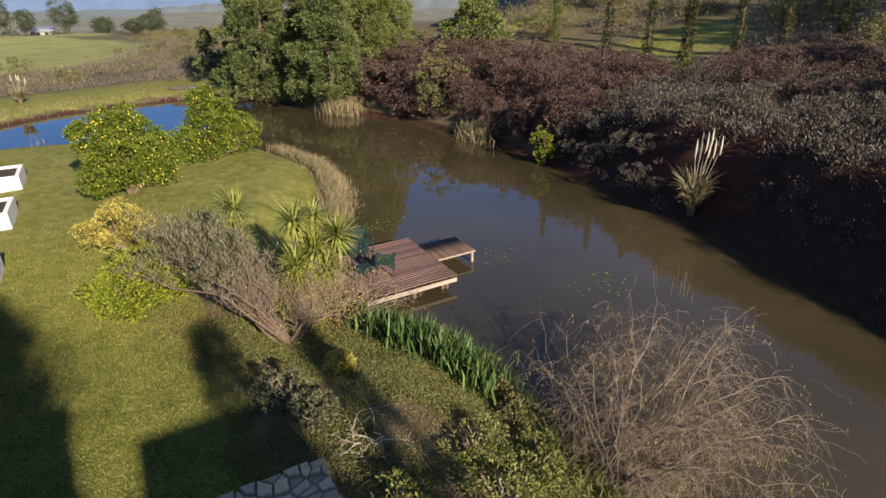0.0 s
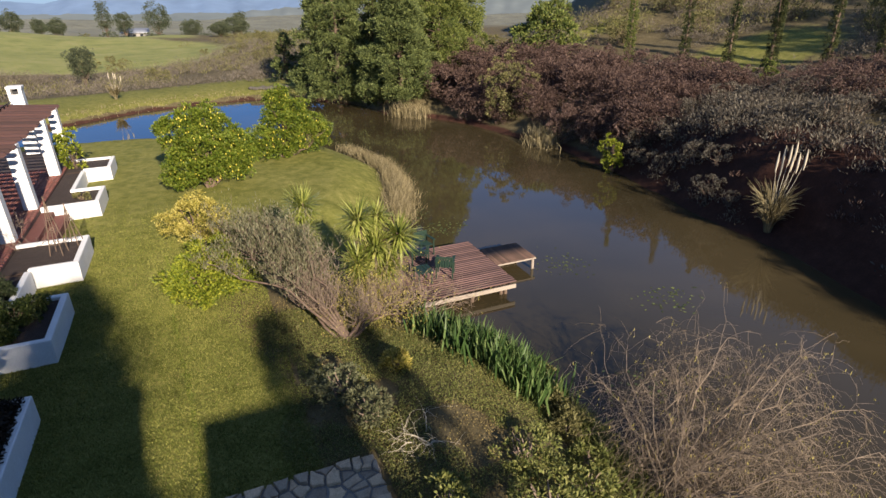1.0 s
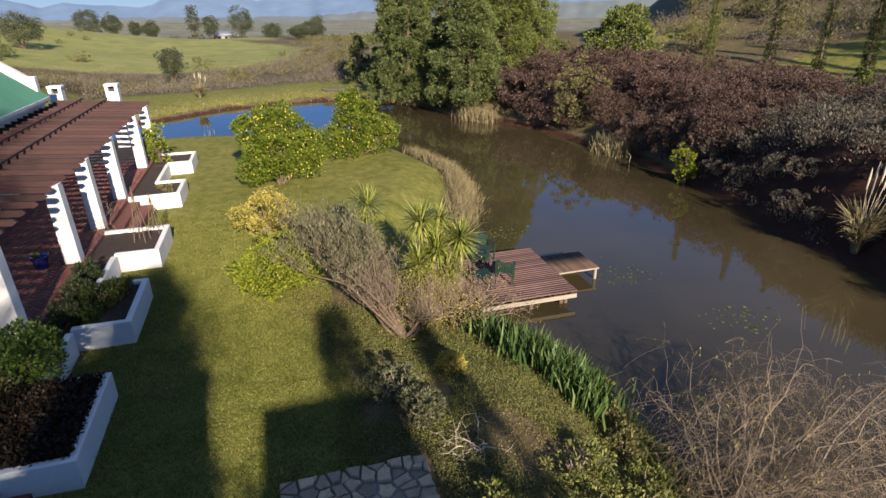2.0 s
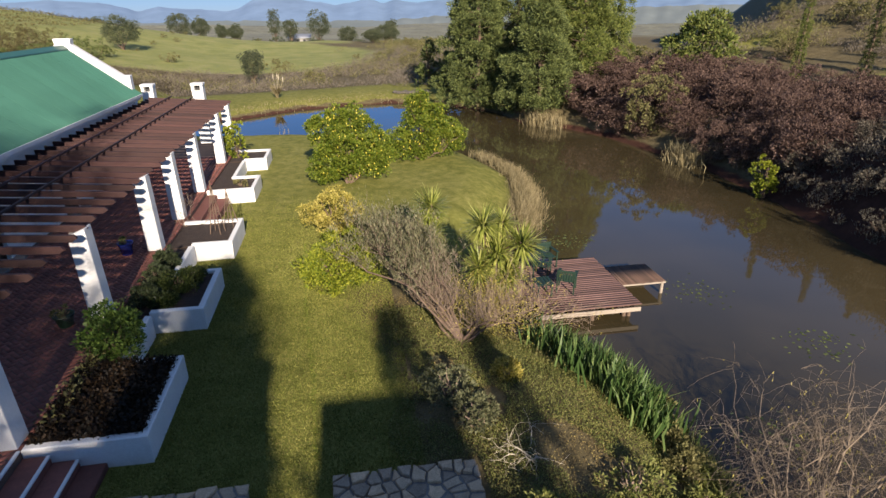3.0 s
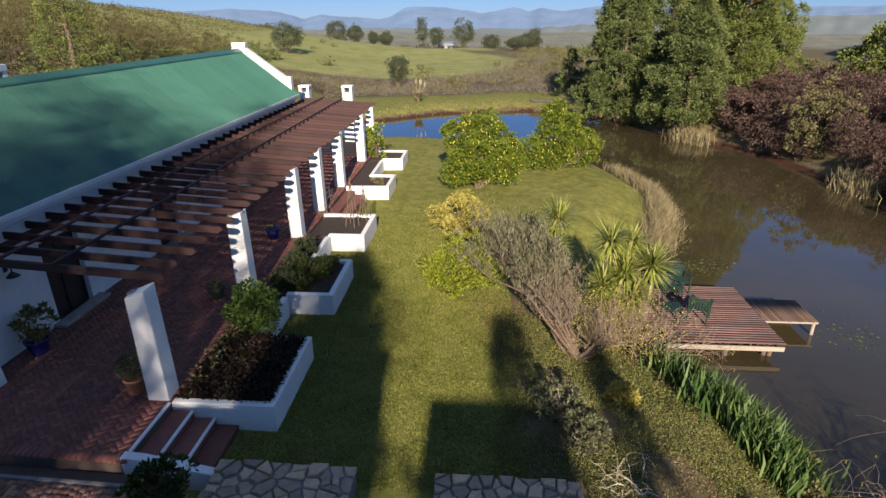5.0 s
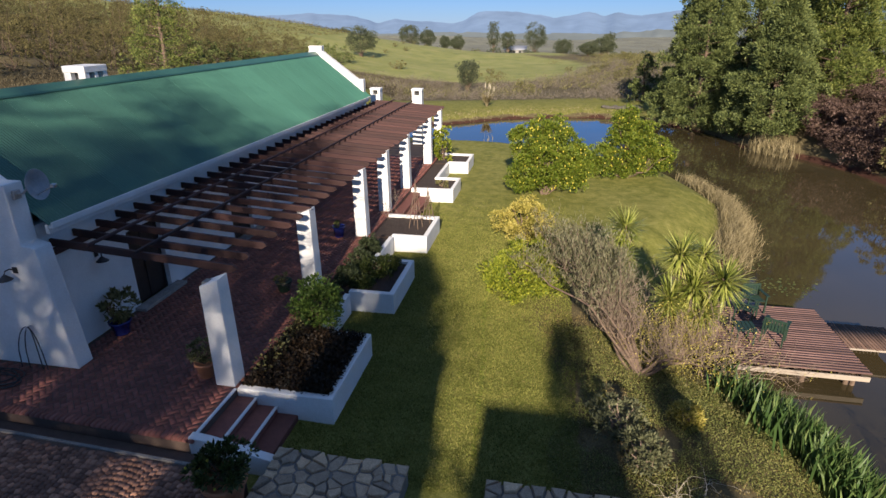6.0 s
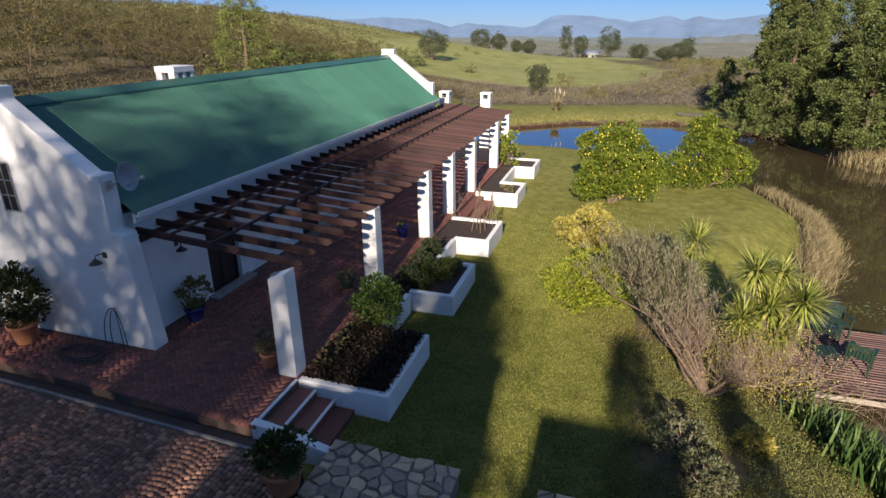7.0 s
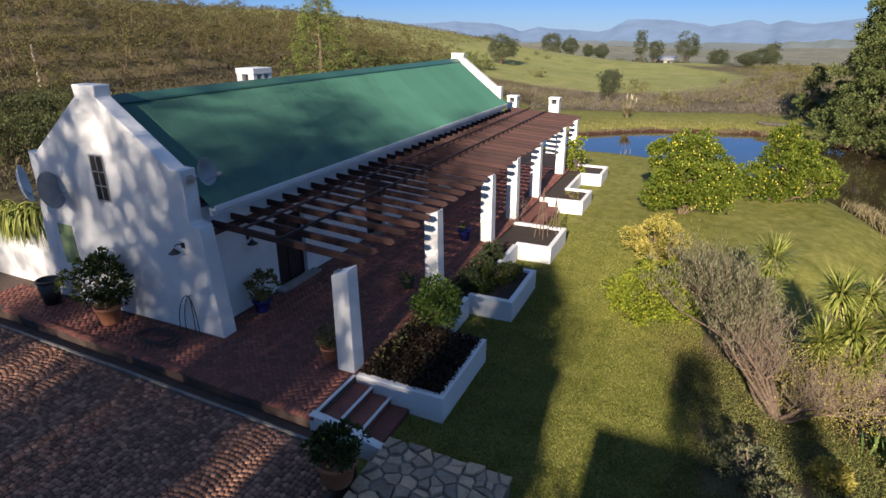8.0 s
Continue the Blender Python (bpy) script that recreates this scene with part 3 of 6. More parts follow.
# ---------------------------------------------------------------- dishes, lamp, small things on the gable
def dish(centre, aim, radius, material, foot, label):
    ob = thing("satellite_dish", foot, label, "satellite dish")
    q = Vector(aim).to_track_quat("Z", "Y").to_matrix()
    v, f = lathe([(0.001, 0), (radius * 0.35, 0.018), (radius * 0.7, 0.07), (radius, 0.15), (radius + 0.012, 0.152), (radius, 0.136), (radius * 0.7, 0.056), (0.001, -0.014)], 0, 0, 0, 28)
    v = np.array([q @ Vector(p) + Vector(centre) for p in v])
    part("reflector", (v, f), material, ob, smooth=True)
    c, a, ft = Vector(centre), Vector(aim).normalized(), Vector(foot)
    part("mast", tubes([([ft, ft.lerp(c, 0.45) + Vector((0, 0, -0.06)), c - a * 0.03], [0.022, 0.022, 0.02])], 8), METAL, ob, smooth=True)
    part("feed_arm", tubes([([c + Vector((0, 0, -radius * 0.8)), c + a * 0.45 + Vector((0, 0, -radius * 0.25))], [0.012, 0.012])], 6), METAL, ob)
    e = c + a * 0.46 + Vector((0, 0, -radius * 0.22))
    part("receiver", block(e.x - 0.04, e.x + 0.04, e.y - 0.05, e.y + 0.05, e.z - 0.035, e.z + 0.035, 0.012), METAL, ob)
    return ob


DISHGREY = surface("pale grey dish paint", (0.24, 0.25, 0.26), (0.36, 0.37, 0.38), 6, 0.6, 50, 0.1)
dish((-9.66, 8.80, 4.62), (0.98, 0.15, 0.15), 0.29, DISHGREY, (-10.22, 8.95, 4.37), "grey mesh satellite dish on the gable shoulder")
dish((-14.55, 8.36, 3.74), (0.90, 0.42, 0.2), 0.46, DISHGREY, (-14.9, 8.74, 3.6), "grey satellite dish on the white gable")
dish((-15.95, 8.55, 3.70), (0.62, 0.78, 0.12), 0.5, WHITE, (-15.66, 8.9, 3.2), "pale satellite dish seen from its edge")

def wall_lamp(x, y, z, out, side, label):
    """A small black swan-neck lamp; out: the way it stands off the wall, side: along the wall."""
    out, side = Vector(out), Vector(side)
    at = Vector((x, y, z))
    ob = thing("wall_lamp", at, label, "wall lamp", "black lamps on the house walls")
    neck = [at, at + out * 0.12 + Vector((0, 0, 0.07)), at + out * 0.19 - side * 0.04 + Vector((0, 0, 0.05)), at + out * 0.21 - side * 0.07 - Vector((0, 0, 0.03))]
    part("bracket", tubes([(neck, [0.016] * 4)], 8), BLACK, ob)
    a, b = at + out * 0.002 - side * 0.06, at + out * 0.02 + side * 0.06
    part("wall_plate", block(min(a.x, b.x), max(a.x, b.x), min(a.y, b.y), max(a.y, b.y), z - 0.07, z + 0.07, 0.006), BLACK, ob)
    part("shade", lathe([(0.025, 0.1), (0.045, 0.085), (0.075, 0.05), (0.135, 0.0), (0.14, -0.01), (0.125, -0.004), (0.065, 0.038), (0.02, 0.075)], neck[-1].x, neck[-1].y, neck[-1].z - 0.1, 20), BLACK, ob, smooth=True)


wall_lamp(-10.55, GABLE_Y, 2.80, (0, -1, 0), (1, 0, 0), "black swan-neck barn lamp on the white gable")
wall_lamp(WALL_X, 10.55, 2.45, (1, 0, 0), (0, 1, 0), "small black lamp on the long white wall")

# ---------------------------------------------------------------- pergola
PILLARS = [8.77, 13.2, 17.7, 20.62, 24.05, 28.93, 31.85]
for y in PILLARS:
    p = thing("pergola_pillar", (-6.22, y + 0.21, TERRACE), "tall square white plastered pergola pillar", "pillar", "pergola pillars")
    bm = bmesh.new()
    a = [bm.verts.new(c) for c in ((-6.44, y, TERRACE), (-6.01, y, TERRACE), (-6.01, y + 0.42, TERRACE), (-6.44, y + 0.42, TERRACE))]
    b = [bm.verts.new(c) for c in ((-6.45, y + 0.015, 2.76), (-6.05, y + 0.015, 2.93), (-6.05, y + 0.405, 2.93), (-6.45, y + 0.405, 2.76))]
    bm.faces.new(a[::-1])
    bm.faces.new(b)
    for i in range(4):
        bm.faces.new((a[i], a[(i + 1) % 4], b[(i + 1) % 4], b[i]))
    bmesh.ops.bevel(bm, geom=bm.edges[:], offset=0.018, segments=2, affect="EDGES", profile=0.5)
    part("shaft", bm, WHITE, p)
    part("saddle", block(-6.45, -6.30, y + 0.12, y + 0.30, 2.70, 2.815, 0.006), LIMESTONE, p)

pergola = thing("pergola", (-8.2, 9.4, 2.9), "dark red-brown timber pergola over the brick terrace", "pergola")
rng = np.random.default_rng(4)
OUT_Z, IN_Z = 2.96, 3.24
y = 9.42
rafters = 0
while y < 33.6:
    bm = bmesh.new()
    jit, dz = rng.uniform(-0.02, 0.02), rng.uniform(-0.012, 0.012)
    end = -6.12 + rng.uniform(-0.06, 0.06)
    prof = [(-10.29 + 0.0, IN_Z + dz), (end, OUT_Z + dz), (end + 0.06, OUT_Z - 0.08 + dz), (end - 0.06, OUT_Z - 0.16 + dz), (-10.29, IN_Z - 0.16 + dz)]
    bm = prism(prof, y + jit, y + jit + 0.065)
    part("rafter", bm, TIMBER, pergola)
    y += 0.66
    rafters += 1
for x in (-8.15, -9.25):
    z = OUT_Z + (IN_Z - OUT_Z) * (-6.12 - x) / 4.17
    part("purlin", block(x - 0.03, x + 0.03, 9.3, 33.7, z + 0.012, z + 0.072, 0.006), TIMBER, pergola, "long batten across the rafters")
part("wall_plate", block(-10.298, -10.24, 9.3, 31.2, 2.86, 3.02, 0.006), TIMBER, pergola)

for x, lab in ((-10.54, "white braai chimney with a square opening, near the house"), (-7.94, "white braai chimney with a square opening at the terrace end")):
    c = thing("braai_chimney", (x, 34.2, TERRACE), lab, "chimney", "chimneys at the terrace end")
    part("shaft", block(x - 0.3, x + 0.3, 34.0, 34.55, TERRACE - 0.7, 3.42, 0.015), WHITE, c)
    bm = bmesh.new()
    for dx in (-0.3, 0.16):
        block(x + dx, x + dx + 0.14, 34.0, 34.55, 3.42, 3.70, 0, bm)
    part("cowl", bm, WHITE, c)
    # solid black block fills the square opening
    part("dark_core", block(x - 0.16, x + 0.16, 34.3, 34.5, 3.42, 3.70), BLACK, c)
    part("cap", block(x - 0.33, x + 0.33, 33.97, 34.58, 3.70, 3.82, 0.015), WHITE, c)

# ---------------------------------------------------------------- terrace, drive, steps
terrace_bm = slab([(-20, 7.55), (-16.4, 7.51), (-10.9, 7.35), (-5.97, 7.18), (-5.97, 34.8), (-10.3, 34.8), (-10.3, 9.0), (-15.5, 9.0), (-15.5, 12), (-20, 12)], -0.35, TERRACE - 0.012)
me = bpy.data.meshes.new("terrace_floor")
terrace_bm.to_mesh(me)
terrace_bm.free()
me.materials.append(JOINT)
terrace = tagged(new("terrace_floor", me), "raised terrace paved with red clay bricks in herringbone", "terrace", kind="structure")
drive_bm = slab([(-26, -12), (-4.62, -12), (-4.62, 6.62), (-5.6, 6.72), (-10.9, 6.92), (-20, 7.16), (-26, 7.3)], -0.4, DRIVE - 0.03)
me = bpy.data.meshes.new("cobbled_drive")
drive_bm.to_mesh(me)
drive_bm.free()
me.materials.append(JOINT)
drive = tagged(new("cobbled_drive", me), "forecourt of grey-brown granite setts laid in fans", "driveway", kind="structure")
def along(name, pts, w0, w1, z0, z1, mat, label):
    p = [(x, y + w0) for x, y in pts] + [(x, y + w1) for x, y in pts[::-1]]
    me = bpy.data.meshes.new(name)
    bm = slab(p[::-1], z0, z1, 0.01)
    bm.to_mesh(me)
    bm.free()
    me.materials.append(mat)
    tagged(new(name, me), label, name.replace("_", " "), kind="structure")


EDGE = [(-26, 7.3), (-20, 7.16), (-10.9, 6.92), (-5.6, 6.72)]
along("drain_channel", EDGE, 0.002, 0.42, -0.3, 0.2, JOINT, "dark drainage channel between drive and terrace")
along("drain_kerb", EDGE, 0.0, 0.07, 0.2, DRIVE + 0.004, LIMESTONE, "worn concrete kerb of the drainage channel")
steps = thing("garden_steps", (-5.3, 7.9, LAWN), "three red brick steps with pale nosings down to the lawn", "steps")
for i, (x0, x1, z) in enumerate(((-5.97, -5.53, 0.33), (-5.53, -5.10, 0.17), (-5.10, -4.66, 0.02))):
    part("tread", block(x0, x1 - 0.002, 7.36, 8.74, -0.2, z, 0.012), BRICK, steps)
for i, (x, z) in enumerate(((-5.97, 0.5), (-5.53, 0.33), (-5.10, 0.17))):
    part("nosing", block(x - 0.05, x + 0.012, 7.36, 8.74, z - 0.03, z + 0.008, 0.006), WHITE, steps, "pale painted nosing")
part("cheek_wall", prism([(-6.05, -0.2), (-3.98, -0.2), (-3.98, 0.15), (-5.7, 0.50), (-6.05, 0.53)], 7.18, 7.36, 0.015), WHITE, steps, "low white sloping cheek wall")


# ---------------------------------------------------------------- planters along the terrace
def wall_run(points, thick, z0, z1):
    """A mitred wall along a line of plan points; its outer face follows the points, its body lies to the left."""
    p = [Vector(q) for q in points]
    inner = []
    for i, q in enumerate(p):
        ns = []
        if i:
            d = (q - p[i - 1]).normalized()
            ns.append(Vector((-d.y, d.x)))
        if i < len(p) - 1:
            d = (p[i + 1] - q).normalized()
            ns.append(Vector((-d.y, d.x)))
        m = sum(ns, Vector((0, 0)))
        m = m / m.length
        inner.append(q + m * thick / max(0.3, m.dot(ns[0])))
    return slab([tuple(q) for q in p] + [tuple(q) for q in inner[::-1]], z0, z1, 0.02)


def planter(name_label, outline, soil):
    c = thing("planter", (outline[0][0], outline[0][1], LAWN), name_label, "planter", "white planters along the terrace")
    part("wall", wall_run(outline, 0.16, -0.45, TERRACE), WHITE, c)
    part("soil", slab(soil, -0.3, TERRACE - 0.10, 0.03), SOIL, c)
    return c


IN = -5.12
planter("white plastered planter with dark leafy bedding plants", [(-5.96, 8.75), (-3.89, 8.75), (-3.89, 11.37), (IN, 11.37), (IN, 13.36)], [(-5.96, 8.87), (-4.02, 8.87), (-4.02, 11.24), (-5.24, 11.24), (-5.24, 13.4), (-5.96, 13.4)])
planter("white plastered planter with dark shrubs, stepped plan", [(IN - 0.1, 13.51), (-3.91, 13.51), (-3.91, 16.01), (IN, 16.01), (IN, 17.95)], [(-5.96, 13.42), (-5.24, 13.63), (-4.04, 13.63), (-4.04, 15.88), (-5.24, 15.88), (-5.24, 17.98), (-5.96, 17.98)])
planter("white plastered planter with bare soil and cane trellises", [(IN - 0.1, 18.08), (-3.95, 18.08), (-3.93, 20.42), (-5.96, 20.42)], [(-5.96, 18.0), (-5.24, 18.2), (-4.08, 18.2), (-4.06, 20.29), (-5.96, 20.29)])
planter("white plastered planter with bare brown soil", [(-5.96, 24.15), (-4.05, 24.25), (-4.02, 26.38), (IN, 26.38), (IN, 29.4)], [(-5.96, 24.27), (-4.2, 24.4), (-4.16, 26.24), (-5.24, 26.24), (-5.24, 29.4), (-5.96, 29.4)])
planter("white plastered planter with yellow-green climber", [(IN - 0.1, 29.58), (-4.12, 29.62), (-4.11, 31.81), (-5.96, 31.81)], [(-5.96, 29.5), (-5.24, 29.7), (-4.25, 29.75), (-4.24, 31.68), (-5.96, 31.68)])
side_steps = thing("terrace_steps", (-5.4, 22.3, LAWN), "short flight of red brick steps between the planters", "steps")
for x0, x1, z in ((-5.97, -5.55, 0.33), (-5.55, -5.12, 0.16)):
    part("tread", block(x0, x1, 20.45, 24.1, -0.3, z, 0.012), BRICK, side_steps)

# ---------------------------------------------------------------- deck and jetty
DECK_Z = -1.0
deck = thing("pond_deck", (7.1, 16, WATER), "square timber deck on posts over the pond", "deck")
rng = np.random.default_rng(9)
y = 14.2
plank = fast_mesh("plank", *[np.array(a) for a in ([(0, 0, 0), (4.3, 0, 0), (4.3, 0.11, 0), (0, 0.11, 0), (0, 0, 0.03), (4.3, 0, 0.03), (4.3, 0.11, 0.03), (0, 0.11, 0.03)],
                  [(0, 3, 2, 1), (4, 5, 6, 7), (0, 1, 5, 4), (1, 2, 6, 5), (2, 3, 7, 6), (3, 0, 4, 7)])], DECKING)
short_plank = fast_mesh("plank", *[np.array(a) for a in ([(0, 0, 0), (3.24, 0, 0), (3.24, 0.11, 0), (0, 0.11, 0), (0, 0, 0.03), (3.24, 0, 0.03), (3.24, 0.11, 0.03), (0, 0.11, 0.03)],
                        [(0, 3, 2, 1), (4, 5, 6, 7), (0, 1, 5, 4), (1, 2, 6, 5), (2, 3, 7, 6), (3, 0, 4, 7)])], DECKING)
while y < 17.86:
    s = hang(new("plank", plank if y > 14.95 else short_plank), deck)
    s.location += Vector(((4.44 if y > 14.95 else 5.5) + rng.uniform(-0.015, 0.015), y, DECK_Z - 0.03 + rng.uniform(-0.004, 0.004)))
    s.rotation_euler.z = rng.uniform(-0.002, 0.002)
    y += 0.136
part("fascia_beam", block(5.48, 8.72, 14.16, 14.21, DECK_Z - 0.24, DECK_Z - 0.10, 0.008), BEAM, deck, "pale weathered fascia beam along the front")
for x in (5.2, 6.2, 7.2, 8.0, 8.55):
    part("joist", block(x - 0.03, x + 0.03, 14.24, 17.8, DECK_Z - 0.16, DECK_Z - 0.035), DARKWOOD, deck)
for x, yy in ((5.6, 14.35), (7.2, 14.35), (8.45, 14.4), (8.3, 14.42), (8.5, 17.6), (5.6, 17.6)):
    part("post", tubes([([(x, yy, WATER - 0.9), (x, yy, DECK_Z - 0.16)], [0.07, 0.065])], 10), BARK, deck, smooth=True)
jetty = thing("jetty", (9.6, 16.3, WATER), "small lower timber jetty of mossy slats beside the deck", "jetty")
x = 8.80
slat = fast_mesh("slat", *[np.array(a) for a in ([(0, 0, 0), (0.075, 0, 0), (0.075, 1.42, 0), (0, 1.42, 0), (0, 0, 0.03), (0.075, 0, 0.03), (0.075, 1.42, 0.03), (0, 1.42, 0.03)],
                 [(0, 3, 2, 1), (4, 5, 6, 7), (0, 1, 5, 4), (1, 2, 6, 5), (2, 3, 7, 6), (3, 0, 4, 7)])], MOSSWOOD)
while x < 10.34:
    s = hang(new("slat", slat), jetty)
    s.location += Vector((x, 15.62 + rng.uniform(-0.02, 0.02), DECK_Z - 0.07))
    x += 0.1
part("bearer", block(8.8, 10.4, 15.62, 15.70, DECK_Z - 0.13, DECK_Z - 0.072, 0.008), BEAM, jetty)
part("bearer", block(8.8, 10.4, 16.9, 16.98, DECK_Z - 0.16, DECK_Z - 0.072, 0.008), BEAM, jetty)
for x, yy in ((10.28, 15.66), (10.28, 16.94), (8.95, 16.94)):
    part("post", tubes([([(x, yy, WATER - 0.9), (x, yy, DECK_Z - 0.05)], [0.06, 0.055])], 10), BEAM, jetty, smooth=True)

# ---------------------------------------------------------------- stone walls by the lawn
def flag_wall(x0, x1, y0, y1, z, label, seed):
    """A broad low wall: rubble sides, and crazy-paved flags on the top, each a stone of its own."""
    w = thing("stone_wall", ((x0 + x1) / 2, (y0 + y1) / 2, LAWN), label, "stone wall", "low stone walls beside the lawn")
    part("core", block(x0, x1, y0, y1, -0.5, z - 0.035), LIMESTONE, w, "grey rubble core")
    rng = np.random.default_rng(seed)
    n = int((x1 - x0) * (y1 - y0) / 0.06)
    pts = np.column_stack([rng.uniform(x0, x1, 6 * n), rng.uniform(y0, y1, 6 * n)])
    seeds = []
    for p in pts:
        gap = rng.uniform(0.12, 0.36) if len(seeds) % 3 else 0.09
        if all(np.hypot(*(p - q)) > gap for q in seeds):
            seeds.append(p)
    for p in seeds:
        cell = [np.array(c) for c in ((x0 - 0.03, y0), (x1 + 0.03, y0), (x1 + 0.03, y1 + 0.03), (x0 - 0.03, y1 + 0.03))]
        for q in seeds:
            if q is p or np.hypot(*(q - p)) > 1.6:
                continue
            nrm = (q - p) / np.hypot(*(q - p))
            lim = nrm @ (p + q) / 2 - 0.012
            out = []
            for a, b in zip(cell, cell[1:] + cell[:1]):
                da, db = nrm @ a - lim, nrm @ b - lim
                if da <= 0:
                    out.append(a)
                if da * db < 0:
                    out.append(a + (b - a) * da / (da - db))
            cell = out
            if len(cell) < 3:
                break
        if len(cell) < 3:
            continue
        c = sum(cell) / len(cell)
        ring = []
        for a, b in zip(cell, cell[1:] + cell[:1]):
            ring.append(c + (a - c) * rng.uniform(0.9, 1.0))
            if np.hypot(*(b - a)) > 0.12:
                ring.append(c + ((a + b) / 2 - c) * rng.uniform(0.8, 1.0))
        part("flagstone", slab([tuple(r) for r in ring], z - 0.045, z + rng.uniform(-0.025, 0.045), 0.012), FLAG, w)
    return w


flag_wall(-4.40, -2.02, 5.2, 7.45, 0.32, "low dry-stone wall topped with crazy-paved sandstone flags", 3)
flag_wall(-0.62, 1.85, 4.6, 7.62, 0.05, "low stone terrace wall with crazy-paved grey flags", 5)

# ---------------------------------------------------------------- plants
LEMONLEAF = foliage("lemon leaf", [(0.03, 0.055, 0.006), (0.095, 0.14, 0.012), (0.16, 0.20, 0.022), (0.23, 0.245, 0.035)])
GOLDLEAF = foliage("golden variegated leaf", [(0.14, 0.14, 0.02), (0.36, 0.30, 0.06), (0.52, 0.44, 0.13)])
LIMELEAF = foliage("lime green leaf", [(0.055, 0.085, 0.007), (0.18, 0.215, 0.018), (0.34, 0.34, 0.04)])
GREYLEAF = foliage("grey-green needle", [(0.085, 0.09, 0.042), (0.165, 0.155, 0.085), (0.27, 0.26, 0.15)])
YUCCALEAF = foliage("yucca blade", [(0.10, 0.13, 0.022), (0.27, 0.30, 0.06), (0.46, 0.45, 0.14)], 0.4)
IRISLEAF = foliage("iris blade", [(0.026, 0.055, 0.014), (0.075, 0.13, 0.036), (0.18, 0.235, 0.08)], 0.4)
REEDLEAF = foliage("dry reed", [(0.12, 0.098, 0.048), (0.25, 0.205, 0.105), (0.39, 0.325, 0.185)], 0.8)
PINELEAF = foliage("dark pine foliage", [(0.024, 0.037, 0.010), (0.09, 0.115, 0.033), (0.20, 0.225, 0.07)], 0.7, 0.1)
# darker leaf copy: shade on cypresses and hill bushes is put into the colour
SHADEDLEAF = foliage("shade-darkened foliage", [(0.014, 0.020, 0.006), (0.045, 0.058, 0.016), (0.12, 0.125, 0.04)], 0.7, 0.1)
VALLEYSCRUB = foliage("brown valley scrub", [(0.085, 0.07, 0.05), (0.155, 0.13, 0.098), (0.235, 0.20, 0.158)], 0.85)
HILLSCRUB = foliage("dry hill scrub", [(0.032, 0.026, 0.016), (0.085, 0.07, 0.042), (0.17, 0.142, 0.086)], 0.85)
FERNPINE = foliage("lighter cypress foliage", [(0.035, 0.055, 0.012), (0.115, 0.145, 0.029), (0.24, 0.255, 0.066)], 0.7, 0.2)
RUSSET = foliage("russet bramble leaf", [(0.028, 0.016, 0.013), (0.095, 0.057, 0.044), (0.225, 0.15, 0.118)], 0.8)
HEATH = foliage("grey heath", [(0.035, 0.029, 0.022), (0.11, 0.094, 0.07), (0.27, 0.238, 0.18)], 0.85)
OLIVE = foliage("olive scrub leaf", [(0.06, 0.058, 0.02), (0.15, 0.14, 0.05), (0.26, 0.235, 0.10)], 0.8)
ORCHARD = foliage("orchard leaf", [(0.036, 0.032, 0.013), (0.10, 0.088, 0.032), (0.19, 0.16, 0.06)], 0.8)
HERB = foliage("low green herb", [(0.065, 0.08, 0.018), (0.165, 0.18, 0.045), (0.28, 0.27, 0.09)], 0.7)
DRYLEAF = foliage("dry fallen leaf", [(0.10, 0.07, 0.03), (0.22, 0.165, 0.07), (0.34, 0.27, 0.09)], 0.8)
SILVER = foliage("silver shrub leaf", [(0.055, 0.062, 0.03), (0.12, 0.125, 0.06), (0.19, 0.19, 0.10)], 0.7)
REDBED = foliage("dark bedding leaf", [(0.008, 0.007, 0.004), (0.02, 0.013, 0.007), (0.055, 0.032, 0.015)], 0.6)
FARLEAF = foliage("far tree leaf", [(0.035, 0.048, 0.028), (0.075, 0.09, 0.048), (0.125, 0.135, 0.07)], 0.8)
GRASSBLADE = foliage("grass blade", [(0.065, 0.078, 0.010), (0.165, 0.178, 0.032), (0.285, 0.268, 0.072)], 0.8, 0.15)


def limb(rng, a, b, r0, r1, sag=0.0, n=6, wobble=0.06):
    """A crooked limb from a to b."""
    a, b = np.asarray(a, float), np.asarray(b, float)
    w = np.linspace(0, 1, n)[:, None]
    p = a + (b - a) * w + rng.normal(size=(n, 3)) * wobble * np.linalg.norm(b - a) * np.sin(np.pi * w) * 0.6
    p[:, 2] += sag * np.sin(np.pi * w[:, 0])
    return p, r0 + (r1 - r0) * w[:, 0]


def round_shrub(name, x, y, radii, leaves, size, material, label, category, seed, lift=0.0, clump=60, stem_mat=BARK, group=""):
    """A many-stemmed shrub: stems from the ground, and leaves in clumps over an uneven dome."""
    rng = np.random.default_rng(seed)
    z = land_at(x, y)
    ob = thing(name, (x, y, z), label, category, group)
    rx, ry, h = radii
    c = (x, y, z + lift + h * 0.5)
    tips = clumps(rng, c, (rx * 0.75, ry * 0.75, h * 0.42), 12, 1, 0.0)
    part("stem", tubes([limb(rng, (x + rng.normal() * 0.08, y + rng.normal() * 0.08, z - 0.05), t, 0.035 + 0.012 * h, 0.008) for t in tips], 5), stem_mat, ob)
    part("foliage", crown(rng, c, (rx * 0.92, ry * 0.92, h * 0.52), leaves // clump, clump, 0.2 * max(0.5, rx), size, size * 0.45, z + 0.06), material, ob)
    return ob


